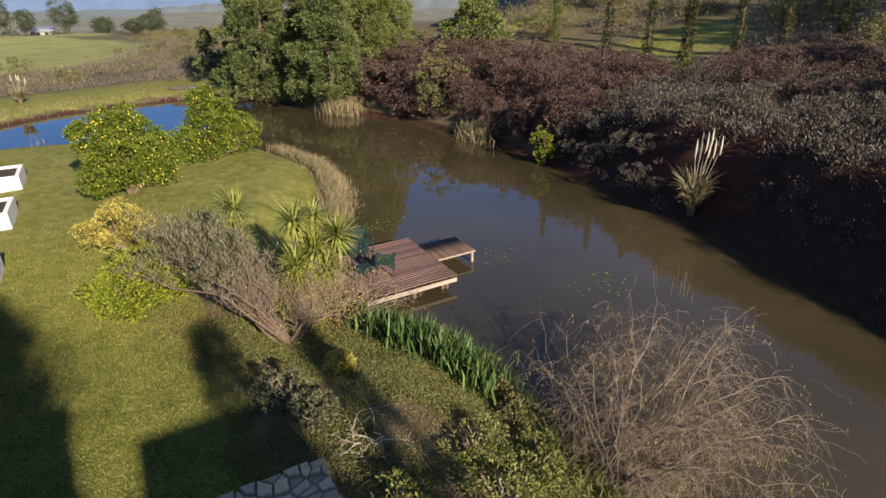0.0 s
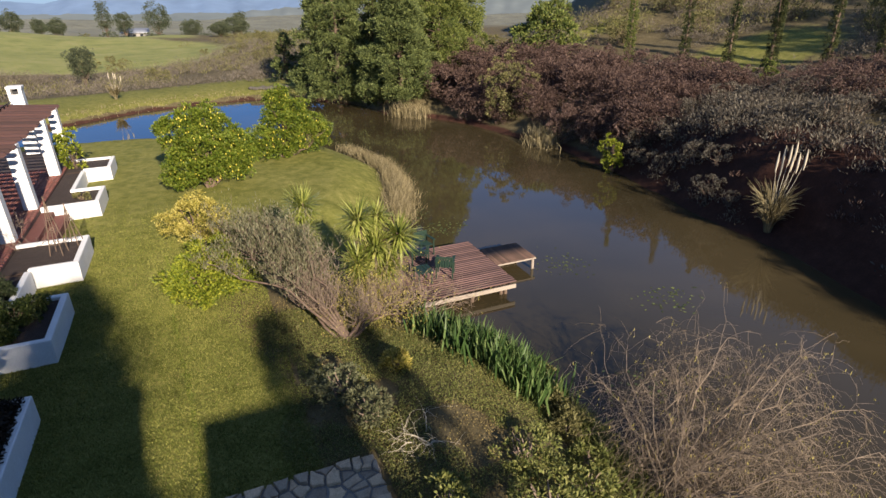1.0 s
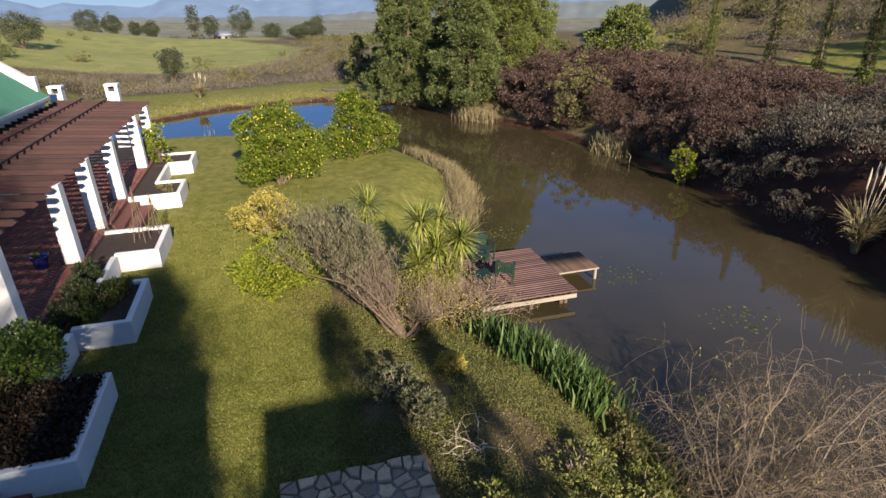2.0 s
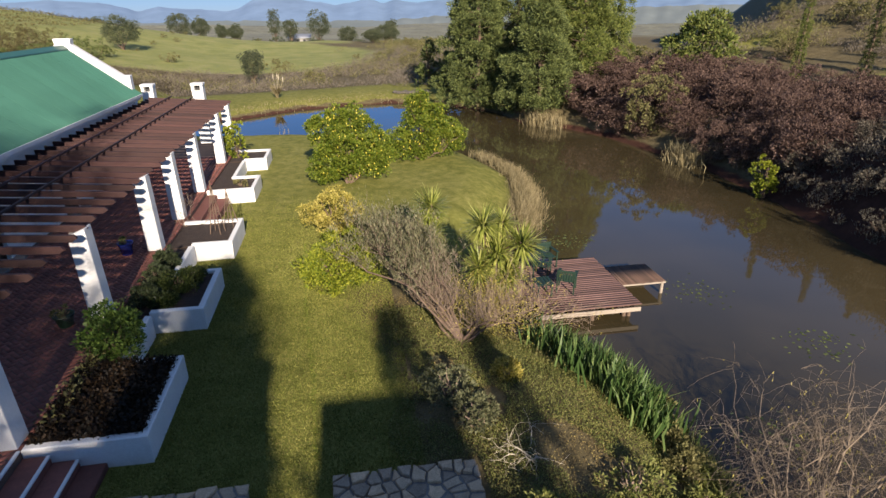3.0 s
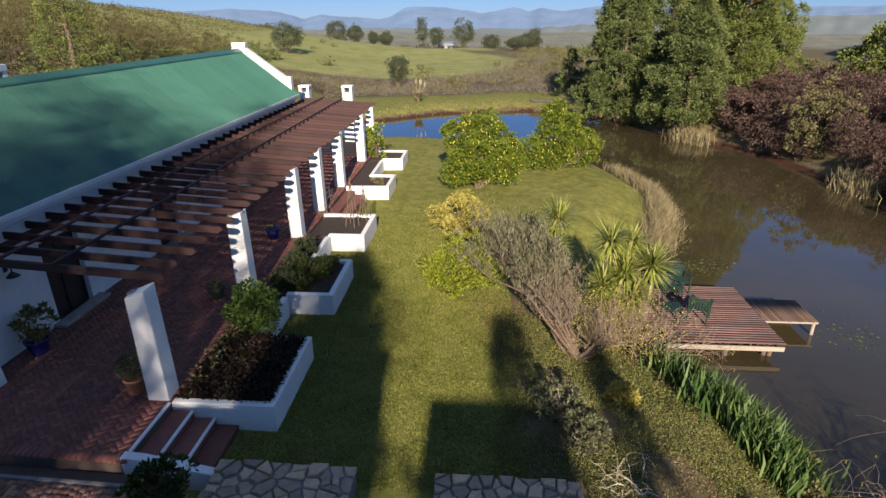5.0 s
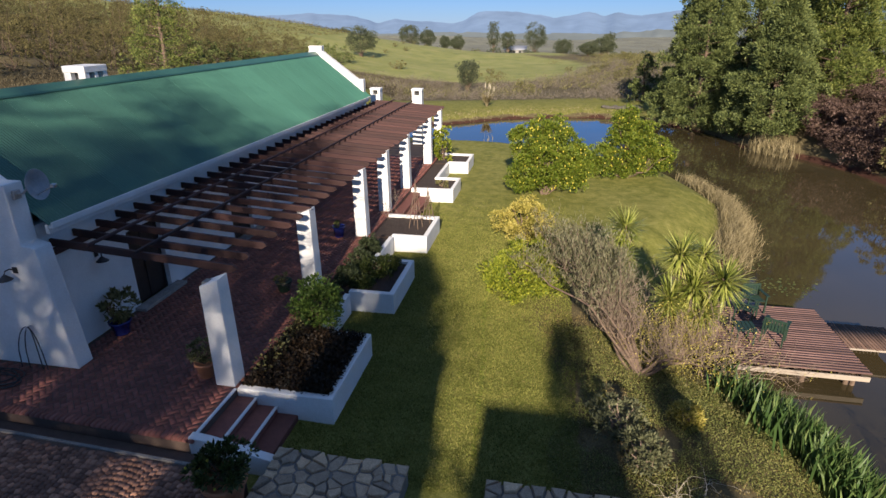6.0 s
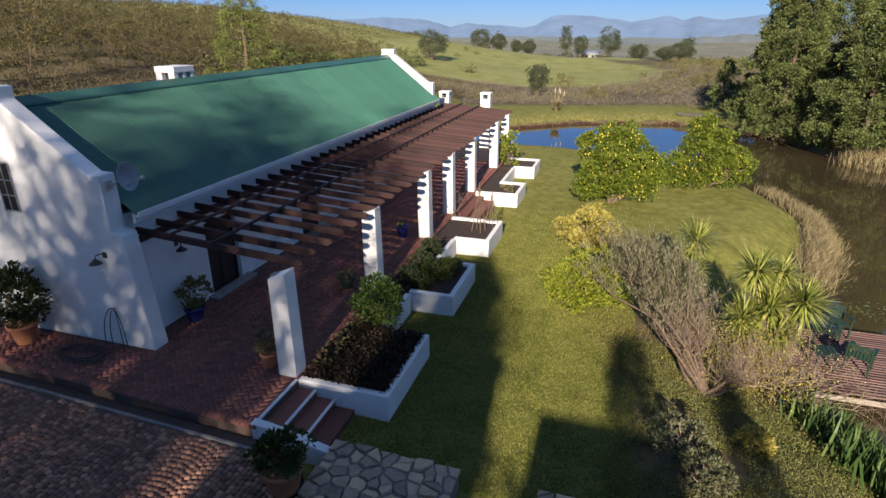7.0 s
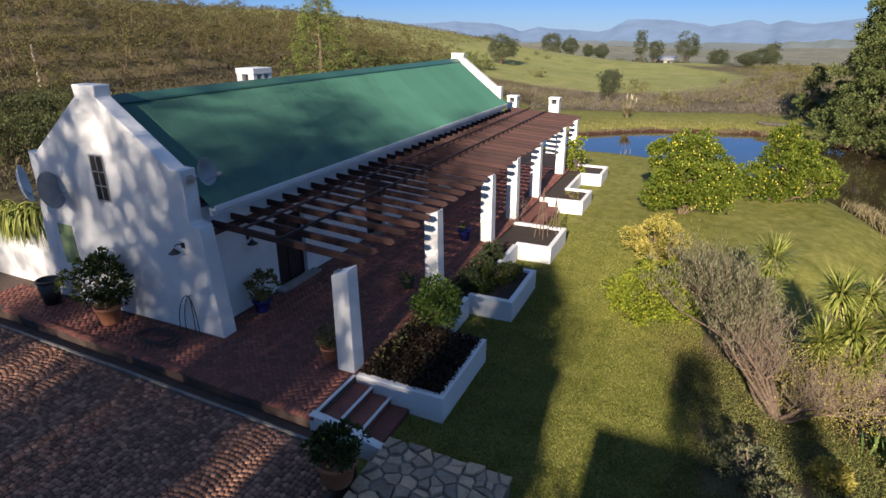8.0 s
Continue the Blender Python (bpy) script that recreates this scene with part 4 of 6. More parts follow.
def lemon_tree(x, y, lobes, seed, label):
    """A lemon tree of several uneven lobes, with stems, leaves and fruit."""
    rng = np.random.default_rng(seed)
    z = land_at(x, y)
    ob = thing("lemon_tree", (x, y, z), label, "tree", "lemon trees on the lawn")
    pts, fruit, stems = [], [], []
    for dx, dy, zc, r, hh in lobes:
        c = np.array((x + dx, y + dy, z + zc))
        for _ in range(5):
            stems.append(limb(rng, (x + rng.normal() * 0.12, y + rng.normal() * 0.12, z - 0.05), c + rng.normal(size=3) * r * 0.4, 0.05, 0.01))
        pts.append(crown(rng, c, (r * 0.94, r * 0.94, hh * 0.94), int(165 * r * hh), 58, 0.21, 0.105, 0.05, z + 0.12))
        d = rng.normal(size=(int(26 * r * hh) + 6, 3))
        d[:, 1] -= 0.5
        d /= np.linalg.norm(d, axis=1, keepdims=True)
        fruit.append(c + d * np.array((r, r, hh)) * rng.uniform(0.8, 1.0, (len(d), 1)))
    c = np.concatenate(fruit)
    c = c[c[:, 2] > z + 0.2]
    part("stem", tubes(stems, 5), BARK, ob)
    part("foliage", join(*pts), LEMONLEAF, ob)
    bits = [lathe([(0.004, -0.048), (0.024, -0.026), (0.032, 0.0), (0.024, 0.026), (0.004, 0.048)], q[0], q[1], q[2], 6) for q in c]
    fr = part("fruit", join(*bits), LEMON, ob, "ripe yellow lemons", True)
    fr["kind"] = "stuff"


lemon_tree(0.05, 26.6, [(0, 0, 1.5, 1.35, 1.45), (-0.95, 0.1, 2.45, 0.85, 0.9), (0.35, 0.3, 2.75, 0.75, 0.8), (-0.4, 0.2, 3.1, 0.45, 0.5), (1.2, 0.2, 1.15, 0.85, 1.1), (1.45, 0.1, 2.0, 0.4, 0.5), (-0.95, -0.3, 1.0, 0.85, 0.95)], 11, "bushy lemon tree full of ripe yellow fruit")
lemon_tree(4.1, 30.5, [(0, 0, 1.35, 1.2, 1.25), (-0.3, 0.1, 2.65, 0.65, 0.75), (0.0, 0.1, 3.25, 0.4, 0.45), (1.15, 0.2, 1.15, 0.85, 1.05), (0.6, 0.2, 2.3, 0.7, 0.7), (1.9, 0.2, 1.0, 0.5, 0.7), (-1.3, -0.2, 0.9, 0.8, 0.85)], 12, "smaller lemon tree with ripe fruit near the water")
round_shrub("golden_shrub", -0.65, 20.0, (1.0, 1.0, 1.6), 9000, 0.085, GOLDLEAF, "golden variegated shrub at the lawn's edge", "shrub", 13)
round_shrub("lime_shrub", -0.5, 15.5, (1.1, 1.1, 1.4), 13000, 0.085, LIMELEAF, "rounded lime green shrub with yellow flowers", "shrub", 14)


def grey_shrub():
    rng = np.random.default_rng(21)
    base = np.array((2.45, 11.7, land_at(2.45, 11.7)))
    ob = thing("grey_shrub", base, "sprawling grey-green shrub with bare twiggy branches", "shrub")
    limbs, twigs, ends = [], [], []
    for i in range(24):
        a = rng.uniform(-1.0, 1.0)
        tip = base + np.array((-1.45 + 1.0 * a + rng.normal() * 0.2, 3.0 - 0.9 * a + rng.normal() * 0.7, 1.35 + rng.normal() * 0.2))
        if i > 18:
            tip = base + np.array((rng.uniform(0.6, 2.8), rng.uniform(0.0, 1.2), rng.uniform(0.15, 0.6)))
        limbs.append(limb(rng, base + rng.normal(size=3) * 0.06, tip, 0.045, 0.011, 0.25, 8))
        pts = limbs[-1][0]
        for k in range(32):
            s = pts[rng.integers(2, 8)]
            e = s + np.array((rng.normal() * 0.26, rng.normal() * 0.26, abs(rng.normal()) * 0.3 + 0.15))
            twigs.append(limb(rng, s, e, 0.0065, 0.0032, 0, 4, 0.05))
            for j in range(3):
                e2 = e + rng.normal(size=3) * 0.13 + np.array((0, 0, 0.22))
                twigs.append(limb(rng, e, e2, 0.0042, 0.0025, 0, 3, 0.05))
                if i <= 18:
                    ends.append((e, e2))
    part("branching", tubes(limbs, 6), BARK, ob, "crooked brown limbs", True)
    part("twig_tangle", tubes(twigs, 3), TWIG, ob, "bare grey twigs")
    e = np.array([a + (b - a) * w for a, b in ends for w in rng.uniform(0, 1.15, 13) if a[1] + 0.8 * (a[2]) - 0.9 * a[0] > 12.4 + rng.normal() * 0.5])
    part("foliage", leaf_quads(rng, e + rng.normal(size=e.shape) * 0.05, 0.10, 0.022, (0, 0, 1), 0.6), GREYLEAF, ob, "grey-green needles")
    y = rng.normal(size=(7500, 3)) * (0.65, 0.6, 0.4) + base + (0.95, 1.0, 0.45)
    part("autumn_foliage", leaf_quads(rng, y, 0.05, 0.022), GOLDLEAF, ob, "sparse yellow autumn leaves")


grey_shrub()


def bare_shrub(name, x, y, reach, n, seed, label, mat, r0=0.03, leaf=None, category="shrub", droop=0.0, lean=(0, 0), up=1.0, twigs_per=22, twig=0.45):
    """A leafless shrub: limbs in a fan, each with many fine twigs; droop bends the tips down."""
    rng = np.random.default_rng(seed)
    z = land_at(x, y)
    ob = thing(name, (x, y, z), label, category)
    base = np.array((x, y, z))
    limbs, tw = [], []
    for i in range(n):
        a = rng.uniform(0, 2 * math.pi)
        out = reach * rng.uniform(0.35, 1.0)
        tip = base + np.array((math.cos(a) * out + lean[0], math.sin(a) * out + lean[1], up * reach * rng.uniform(0.55, 1.0) * (1 - 0.35 * out / reach)))
        limbs.append(limb(rng, base + rng.normal(size=3) * (0.12, 0.12, 0.0), tip, r0 * rng.uniform(0.6, 1.2), r0 * 0.2, reach * 0.10, 9, 0.05))
        pts = limbs[-1][0]
        for k in range(twigs_per):
            j = rng.integers(2, 9)
            s, d = pts[j], pts[j] - pts[j - 1]
            e = s + d * rng.uniform(0.6, 1.6) + rng.normal(size=3) * twig * 0.6
            p, r = limb(rng, s, e, 0.0048, 0.0024, 0, 6, 0.06)
            w = np.linspace(0, 1, 6)
            p[:, 2] -= droop * w ** 2 * rng.uniform(0.5, 1.5)
            tw.append((p, r))
            for q in range(2):
                s2 = p[rng.integers(2, 6)]
                p2, r2 = limb(rng, s2, s2 + rng.normal(size=3) * twig * 0.5, 0.0036, 0.002, 0, 5, 0.06)
                p2[:, 2] -= 0.8 * droop * np.linspace(0, 1, 5) ** 2
                tw.append((p2, r2))
    for one in limbs:
        part("limb", tubes([one], 6), mat, ob, smooth=True)
    part("twig_tangle", tubes(tw, 3), mat, ob)
    if leaf is not None:
        p = np.array([t[0][-1] for t in tw if rng.random() < 0.22])
        p = np.repeat(p, 3, 0) + rng.normal(size=(3 * len(p), 3)) * 0.05
        part("foliage", leaf_quads(rng, p, 0.08, 0.014, (0, 0, -1), 0.5), leaf, ob, "a few yellowed leaves")
    return ob


bare_shrub("bare_willow", 6.9, 5.45, 3.0, 30, 31, "leafless ochre-twigged willow leaning over the water", WILLOWBARK, 0.03, GOLDLEAF, "tree", 0.5, (1.75, 0.35), 1.0, 36, 0.72)
bare_shrub("fallen_branches", 3.0, 7.7, 0.8, 5, 33, "bleached dead branches lying in the undergrowth", STALK, 0.018, None, "branches", 0.1, (0, 0), 0.35, 7, 0.35)
bare_shrub("bare_bush", 4.3, 12.9, 1.7, 12, 34, "bare brown bush reaching over the deck", TWIG, 0.022, GOLDLEAF, "shrub", 0.05, (0.9, 0.5), 0.75, 12, 0.4)
bare_shrub("bare_bush", 1.7, 18.6, 0.95, 12, 36, "bare brown bush behind the grey shrub", TWIG, 0.014, None, "shrub", 0.0, (0, 0), 0.9, 20, 0.3)
bare_shrub("bare_bush", 6.4, 18.7, 0.9, 10, 35, "bare russet bush at the back of the deck", TWIG, 0.014, None, "shrub", 0.0, (0, 0), 1.0, 18, 0.3)


def yucca(x, y, heads, seed, label):
    rng = np.random.default_rng(seed)
    z = land_at(x, y)
    ob = thing("yucca", (x, y, z), label, "yucca", "yuccas beside the deck")
    for hx, hy, hz, r in heads:
        top = np.array((hx, hy, hz))
        part("trunk", tubes([limb(rng, (x + rng.normal() * 0.1, y + rng.normal() * 0.1, z - 0.05), top, 0.09, 0.06, 0, 6, 0.03)], 8), BARK, ob, smooth=True)
        n = 260
        d = rng.normal(size=(n, 3))
        d[:, 2] = d[:, 2] * 0.8 + 0.2
        d /= np.linalg.norm(d, axis=1, keepdims=True)
        L = r * rng.uniform(0.8, 1.05, (n, 1)) * (1 - 0.25 * np.clip(-d[:, 2:3], 0, 1))
        side = np.cross(d, (0, 0, 1.0))
        side /= np.linalg.norm(side, axis=1, keepdims=True) + 1e-9
        w = 0.024
        foot = top - np.array((0, 0, 0.3)) * rng.uniform(0, 1, (n, 1))
        sag = np.array((0, 0, -1.0)) * L * 0.10 * (1 - d[:, 2:3])
        v = np.stack([foot + side * w * 0.6, foot + d * L * 0.5 + side * w, foot + d * L + sag, foot + d * L * 0.5 - side * w, foot - side * w * 0.6], 1).reshape(-1, 3)
        i = np.arange(n)[:, None] * 5
        quads, tips = i + np.array([[0, 1, 3, 4]]), i + np.array([[1, 2, 3]])
        me = bpy.data.meshes.new("rosette")
        me.from_pydata(v.tolist(), [], quads.tolist() + tips.tolist())
        me.materials.append(YUCCALEAF)
        part("rosette", me, YUCCALEAF, ob, "rosette of stiff yellow-green blades")


yucca(2.6, 16.9, [(2.55, 17.0, 1.75, 0.85), (2.43, 16.7, 1.0, 0.8)], 41, "yucca with two spiky yellow-green heads")
yucca(3.95, 14.0, [(3.6, 14.3, 2.05, 0.75), (4.2, 14.5, 2.0, 0.6), (4.68, 14.1, 1.45, 0.85), (3.95, 14.0, 1.3, 0.8), (3.4, 13.9, 0.95, 0.7), (4.2, 13.8, 0.7, 0.75)], 42, "many-headed yucca clump with dry lower leaves")


def blades(name, xy, height, width, material, label, category, seed, lean=0.25, lift=0.0):
    """Upright blades standing on the ground, as one cover."""
    rng = np.random.default_rng(seed)
    xy = np.asarray(xy)
    n = len(xy)
    z = land(xy[:, 0], xy[:, 1]) + lift
    p = np.column_stack([xy, z])
    d = np.column_stack([rng.normal(size=n) * lean, rng.normal(size=n) * lean, np.ones(n)])
    d /= np.linalg.norm(d, axis=1, keepdims=True)
    L = height * rng.uniform(0.6, 1.2, (n, 1))
    s = np.column_stack([rng.normal(size=n), rng.normal(size=n), np.zeros(n)])
    s /= np.linalg.norm(s, axis=1, keepdims=True)
    bend = np.column_stack([rng.normal(size=n), rng.normal(size=n), -0.3 * np.ones(n)]) * L * lean * 0.6
    v = np.stack([p - s * width * 0.4, p + s * width * 0.4, p + d * L * 0.6 + s * width * 0.5, p + d * L + bend, p + d * L * 0.6 - s * width * 0.5], 1).reshape(-1, 3)
    i = np.arange(n)[:, None] * 5
    me = bpy.data.meshes.new(name)
    me.from_pydata(v.tolist(), [], (i + np.array([[0, 1, 2, 4]])).tolist() + (i + np.array([[4, 2, 3]])).tolist())
    me.materials.append(material)
    return tagged(new(name, me), label, category, kind="stuff")


def strip(rng, n, points, width):
    """Plan points scattered along a line."""
    pts = np.asarray(points, float)
    seg = np.r_[0, np.cumsum(np.linalg.norm(np.diff(pts, axis=0), axis=1))]
    s = rng.uniform(0, seg[-1], n)
    c = np.column_stack([np.interp(s, seg, pts[:, 0]), np.interp(s, seg, pts[:, 1])])
    return c + rng.normal(size=(n, 2)) * width


R = np.random.default_rng(77)
blades("iris_bed", strip(R, 1500, [(5.0, 12.6), (5.6, 10.9), (6.1, 9.0), (6.15, 8.6)], 0.36), 0.95, 0.05, IRISLEAF, "dense bed of upright dark green iris blades", "irises", 51, 0.18)
blades("reed_fringe", strip(R, 6000, [(7.5, 22.2), (8.6, 24.8), (9.2, 27.5), (9.1, 30.5), (8.3, 33.8)], 0.36), 0.8, 0.02, REEDLEAF, "golden dry reeds fringing the lawn's point", "reeds", 52, 0.32)
blades("bank_grass", strip(R, 1500, [(14, 54), (10, 58.5), (4.5, 61.2), (0, 60.3), (-4.5, 58.8), (-10, 54.5), (-15, 53)], 0.9), 0.22, 0.03, REEDLEAF, "dry grass along the far dam bank", "grass", 53, 0.35)
blades("rush_clump", np.concatenate([strip(R, 420, [(15.2, 45.9), (17.0, 43.6)], 0.35), strip(R, 420, [(20.6, 32.5), (20.9, 30.5)], 0.4)]), 1.3, 0.04, REEDLEAF, "tall straw-coloured rushes at the water's edge", "rushes", 54, 0.2)
blades("shore_sedge", strip(R, 2200, [(6.6, 8.8), (6.85, 7.2), (6.7, 5.2), (6.7, 2.5)], 0.3), 0.45, 0.03, HERB, "tufts of sedge along the muddy shore", "sedge", 55, 0.5)


def in_poly(n, rng, x0, x1, y0, y1, keep):
    p = np.column_stack([rng.uniform(x0, x1, n), rng.uniform(y0, y1, n)])
    return p[keep(p[:, 0], p[:, 1])]


def low_cover(name, p, size, material, label, category, seed, tall=0.18):
    rng = np.random.default_rng(seed)
    z = land(p[:, 0], p[:, 1]) + rng.uniform(0, tall, len(p))
    return tagged(new(name, fast_mesh(name, *leaf_quads(rng, np.column_stack([p, z]), size, size * 0.45, (0, 0, 0.6), 1.0), material)), label, category, kind="stuff")


def rough(x, y):
    return (pond_distance(x, y) > 0.1) & (x > 1.3 - 0.12 * (y - 5) + 0.5 * np.sin(y * 1.3)) & ((x > 2.0) | (y > 7.8))


def patchy(seed, low):
    return lambda x, y: rough(x, y) & (fbm(x * 0.55, y * 0.55, seed) > low)


low_cover("ground_cover", in_poly(210000, R, 0.4, 7.2, 2.5, 13.6, patchy(61, -0.15)), 0.038, HERB, "low green and olive ground cover on the bank", "ground cover", 61, 0.12)
low_cover("leaf_litter", in_poly(36000, R, 0.2, 6.5, 2.5, 14.5, patchy(62, -0.2)), 0.045, DRYLEAF, "dry brown and yellow leaf litter", "leaf litter", 62, 0.06)
low_cover("olive_cover", in_poly(34000, R, 0.6, 7.0, 2.5, 13.6, patchy(63, 0.02)), 0.05, OLIVE, "olive brown weeds on the bank", "weeds", 63, 0.25)
low_cover("lawn_leaves", in_poly(500, R, -4, 1, 7.5, 20, lambda x, y: x < 9), 0.05, DRYLEAF, "scattered fallen leaves on the lawn", "leaf litter", 64, 0.02)
blades("lawn_blades", in_poly(240000, R, -5.1, 1.4, 7.4, 27, lambda x, y: (x < 1.0) & ((y > 7.5) | (x > -2.0)) & ((x > -3.88) | (y < 8.7) & (x > -4.6) | (y > 11.4) & (y < 13.48) | (y > 16.04) & (y < 18.05) | (y > 20.45) & (y < 24.1)) & (value_noise(x * 61, y * 57) > (y - 13) / 14)), 0.06, 0.013, GRASSBLADE, "short mown grass of the lawn", "grass", 65, 0.6)
blades("mowing_line", strip(R, 1700, [(-0.95, 8.2), (-1.15, 11.3), (-1.4, 13.5), (-1.55, 16.2), (-1.7, 19)], 0.035), 0.05, 0.012, LEMONLEAF, "darker line of unmown grass across the lawn", "grass", 66, 0.5)
for i, (x, y, r, h, m, lab) in enumerate(((1.75, 9.5, 0.62, 0.8, SILVER, "silver-grey shrub at the lawn's edge"), (2.1, 8.7, 0.5, 0.6, SILVER, "small silver-grey shrub near the wall"),
                                          (3.15, 10.1, 0.3, 0.45, GOLDLEAF, "small yellow-leaved sapling in the weeds"), (6.3, 8.3, 0.35, 0.5, OLIVE, "olive weed clump at the shore"),
                                          (5.9, 6.6, 0.4, 0.45, HERB, "green weed clump at the shore"), (2.6, 6.0, 0.6, 0.55, HERB, "leafy green shrub below the wall"),
                                          (4.2, 5.4, 0.8, 0.5, HERB, "spreading green shrub on the bank"), (6.6, 9.4, 0.4, 0.55, OLIVE, "olive weed clump beside the irises"),
                                          (4.5, 6.7, 0.6, 0.4, HERB, "low green shrub among the weeds"), (5.3, 5.9, 0.55, 0.45, HERB, "low green shrub beside the willow"), (6.1, 7.6, 0.4, 0.5, OLIVE, "olive weed clump below the irises"))):
    round_shrub("bank_shrub", x, y, (r, r, h), 1500, 0.085, m, lab, "shrub", 70 + i, 0.0, 30, TWIG)


# the trees across the water
def conifer(name, x, y, r, h, leaves, size, material, label, seed, clump=45, low=0.02, group="", taper=0.75):
    """A dense evergreen: a trunk, limbs and drooping sprays that thin towards a ragged top."""
    rng = np.random.default_rng(seed)
    z = land_at(x, y)
    ob = thing(name, (x, y, z), label, "tree", group)
    part("trunk", tubes([limb(rng, (x, y, z - 0.2), (x + rng.normal() * 0.2, y, z + h * 0.92), 0.05 * r + 0.09, 0.03, 0, 8, 0.01)], 8), BARK, ob, smooth=True)
    n = leaves // clump
    w = low + (1 - low) * rng.uniform(0.0, 1.0, n) ** 1.2
    a = rng.uniform(0, 2 * np.pi, n)
    lobes = 1 + 0.22 * np.sin(3 * a + seed) + 0.16 * np.sin(7 * w * 3 + 2 * a)
    rad = r * np.clip(1 - w ** 1.7, 0.04, 1) ** taper * lobes * rng.uniform(0.12, 1.0, n) ** 0.4
    c = np.column_stack([x + np.cos(a) * rad, y + np.sin(a) * rad, z + h * w])
    limbs = [limb(rng, (x, y, max(z + 0.1, q[2] - 0.25 * rad[i])), q, 0.045, 0.012, 0, 4) for i, q in enumerate(c) if i % 5 == 0]
    limbs.append(limb(rng, (x, y, z + 0.1), (x, y, z + h * 0.9), 0.05, 0.03, 0, 8, 0.0))
    part("branching", tubes(limbs, 4), BARK, ob)
    out = np.column_stack([np.cos(a), np.sin(a), 0.35 * np.ones(n)])
    k = c[:, 2] > z + 0.15
    part("crown", puffs(rng, c[k], out[k], float(np.clip(0.19 * r, 0.13, 0.75)), clump, size, size * 0.36, 0.85), material, ob)
    return ob


BIG = [(13.0, 54.9, 2.6, 13.0, PINELEAF), (16.7, 47.6, 2.5, 8.2, PINELEAF), (21.8, 51.5, 3.0, 12.5, FERNPINE), (17.2, 56.8, 2.9, 13.5, PINELEAF), (24.4, 55.5, 2.7, 13.0, FERNPINE),
       (20.5, 58.5, 3.1, 14.0, PINELEAF), (13.6, 60.8, 2.2, 10.5, PINELEAF)]
for i, (x, y, r, h, m) in enumerate(BIG):
    conifer("evergreen_tree", x, y, r * 1.22, h * 1.1, 84000, 0.19, m, "tall dense dark evergreen standing by the pond" if m is PINELEAF else "tall lighter green cypress by the pond", 100 + i, 190, group="evergreens across the pond")
for i, (x, y, r, h) in enumerate(((14.7, 51.2, 1.5, 3.2), (15.2, 49.2, 1.3, 2.6), (19.2, 44.6, 1.4, 2.8), (20.6, 42.6, 1.3, 2.4))):
    round_shrub("waterside_bush", x, y, (r, r, h), 3600, 0.17, PINELEAF if i < 2 else RUSSET, "dark evergreen bush at the water's edge" if i < 2 else "russet bush at the water's edge", "shrub", 441 + i)
conifer("young_evergreen", 11.2, 62.0, 1.0, 3.4, 2600, 0.24, FERNPINE, "young evergreen on the dam bank", 121, 30)
conifer("shaded_evergreen", 10.2, 67.5, 1.6, 4.8, 3500, 0.28, PINELEAF, "dark evergreen in the shade of the big trees", 122, 30)
CYPRESS = [(34, 39.3, 7.6, FERNPINE), (35.5, 34.8, 7.8, PINELEAF), (36.3, 31.3, 7.4, PINELEAF), (37.2, 28.5, 4.4, PINELEAF), (39.3, 26.0, 7.8, PINELEAF), (41.0, 23.7, 7.2, FERNPINE), (43.6, 21.4, 7.4, FERNPINE)]
for i, (x, y, h, m) in enumerate(CYPRESS):
    # all but the lit first cypress take the leaf colour darkened for shade
    conifer("cypress", x, y, 0.31 if h > 5 else 0.38, h * 1.2, 17000, 0.085, m if m is FERNPINE and y > 35 else SHADEDLEAF, "slender column-shaped cypress on the far slope", 130 + i, 35, 0.03, "row of cypresses", 0.42)
round_shrub("wattle_tree", 30.5, 46.5, (3.0, 3.0, 5.0), 8000, 0.3, FERNPINE, "round light green wattle tree on the slope", "tree", 141)
round_shrub("pale_willow", 21.3, 37.0, (1.8, 1.8, 4.4), 5200, 0.17, OLIVE, "pale olive willow bush at the water's edge", "tree", 142)
round_shrub("green_sapling", 20.8, 24.4, (0.6, 0.6, 2.3), 2400, 0.13, LIMELEAF, "bright yellow-green sapling above the water", "shrub", 143)
round_shrub("green_sapling", 31.2, 24.0, (0.6, 0.6, 2.0), 1800, 0.12, FERNPINE, "small dark green sapling in the heath", "shrub", 144)


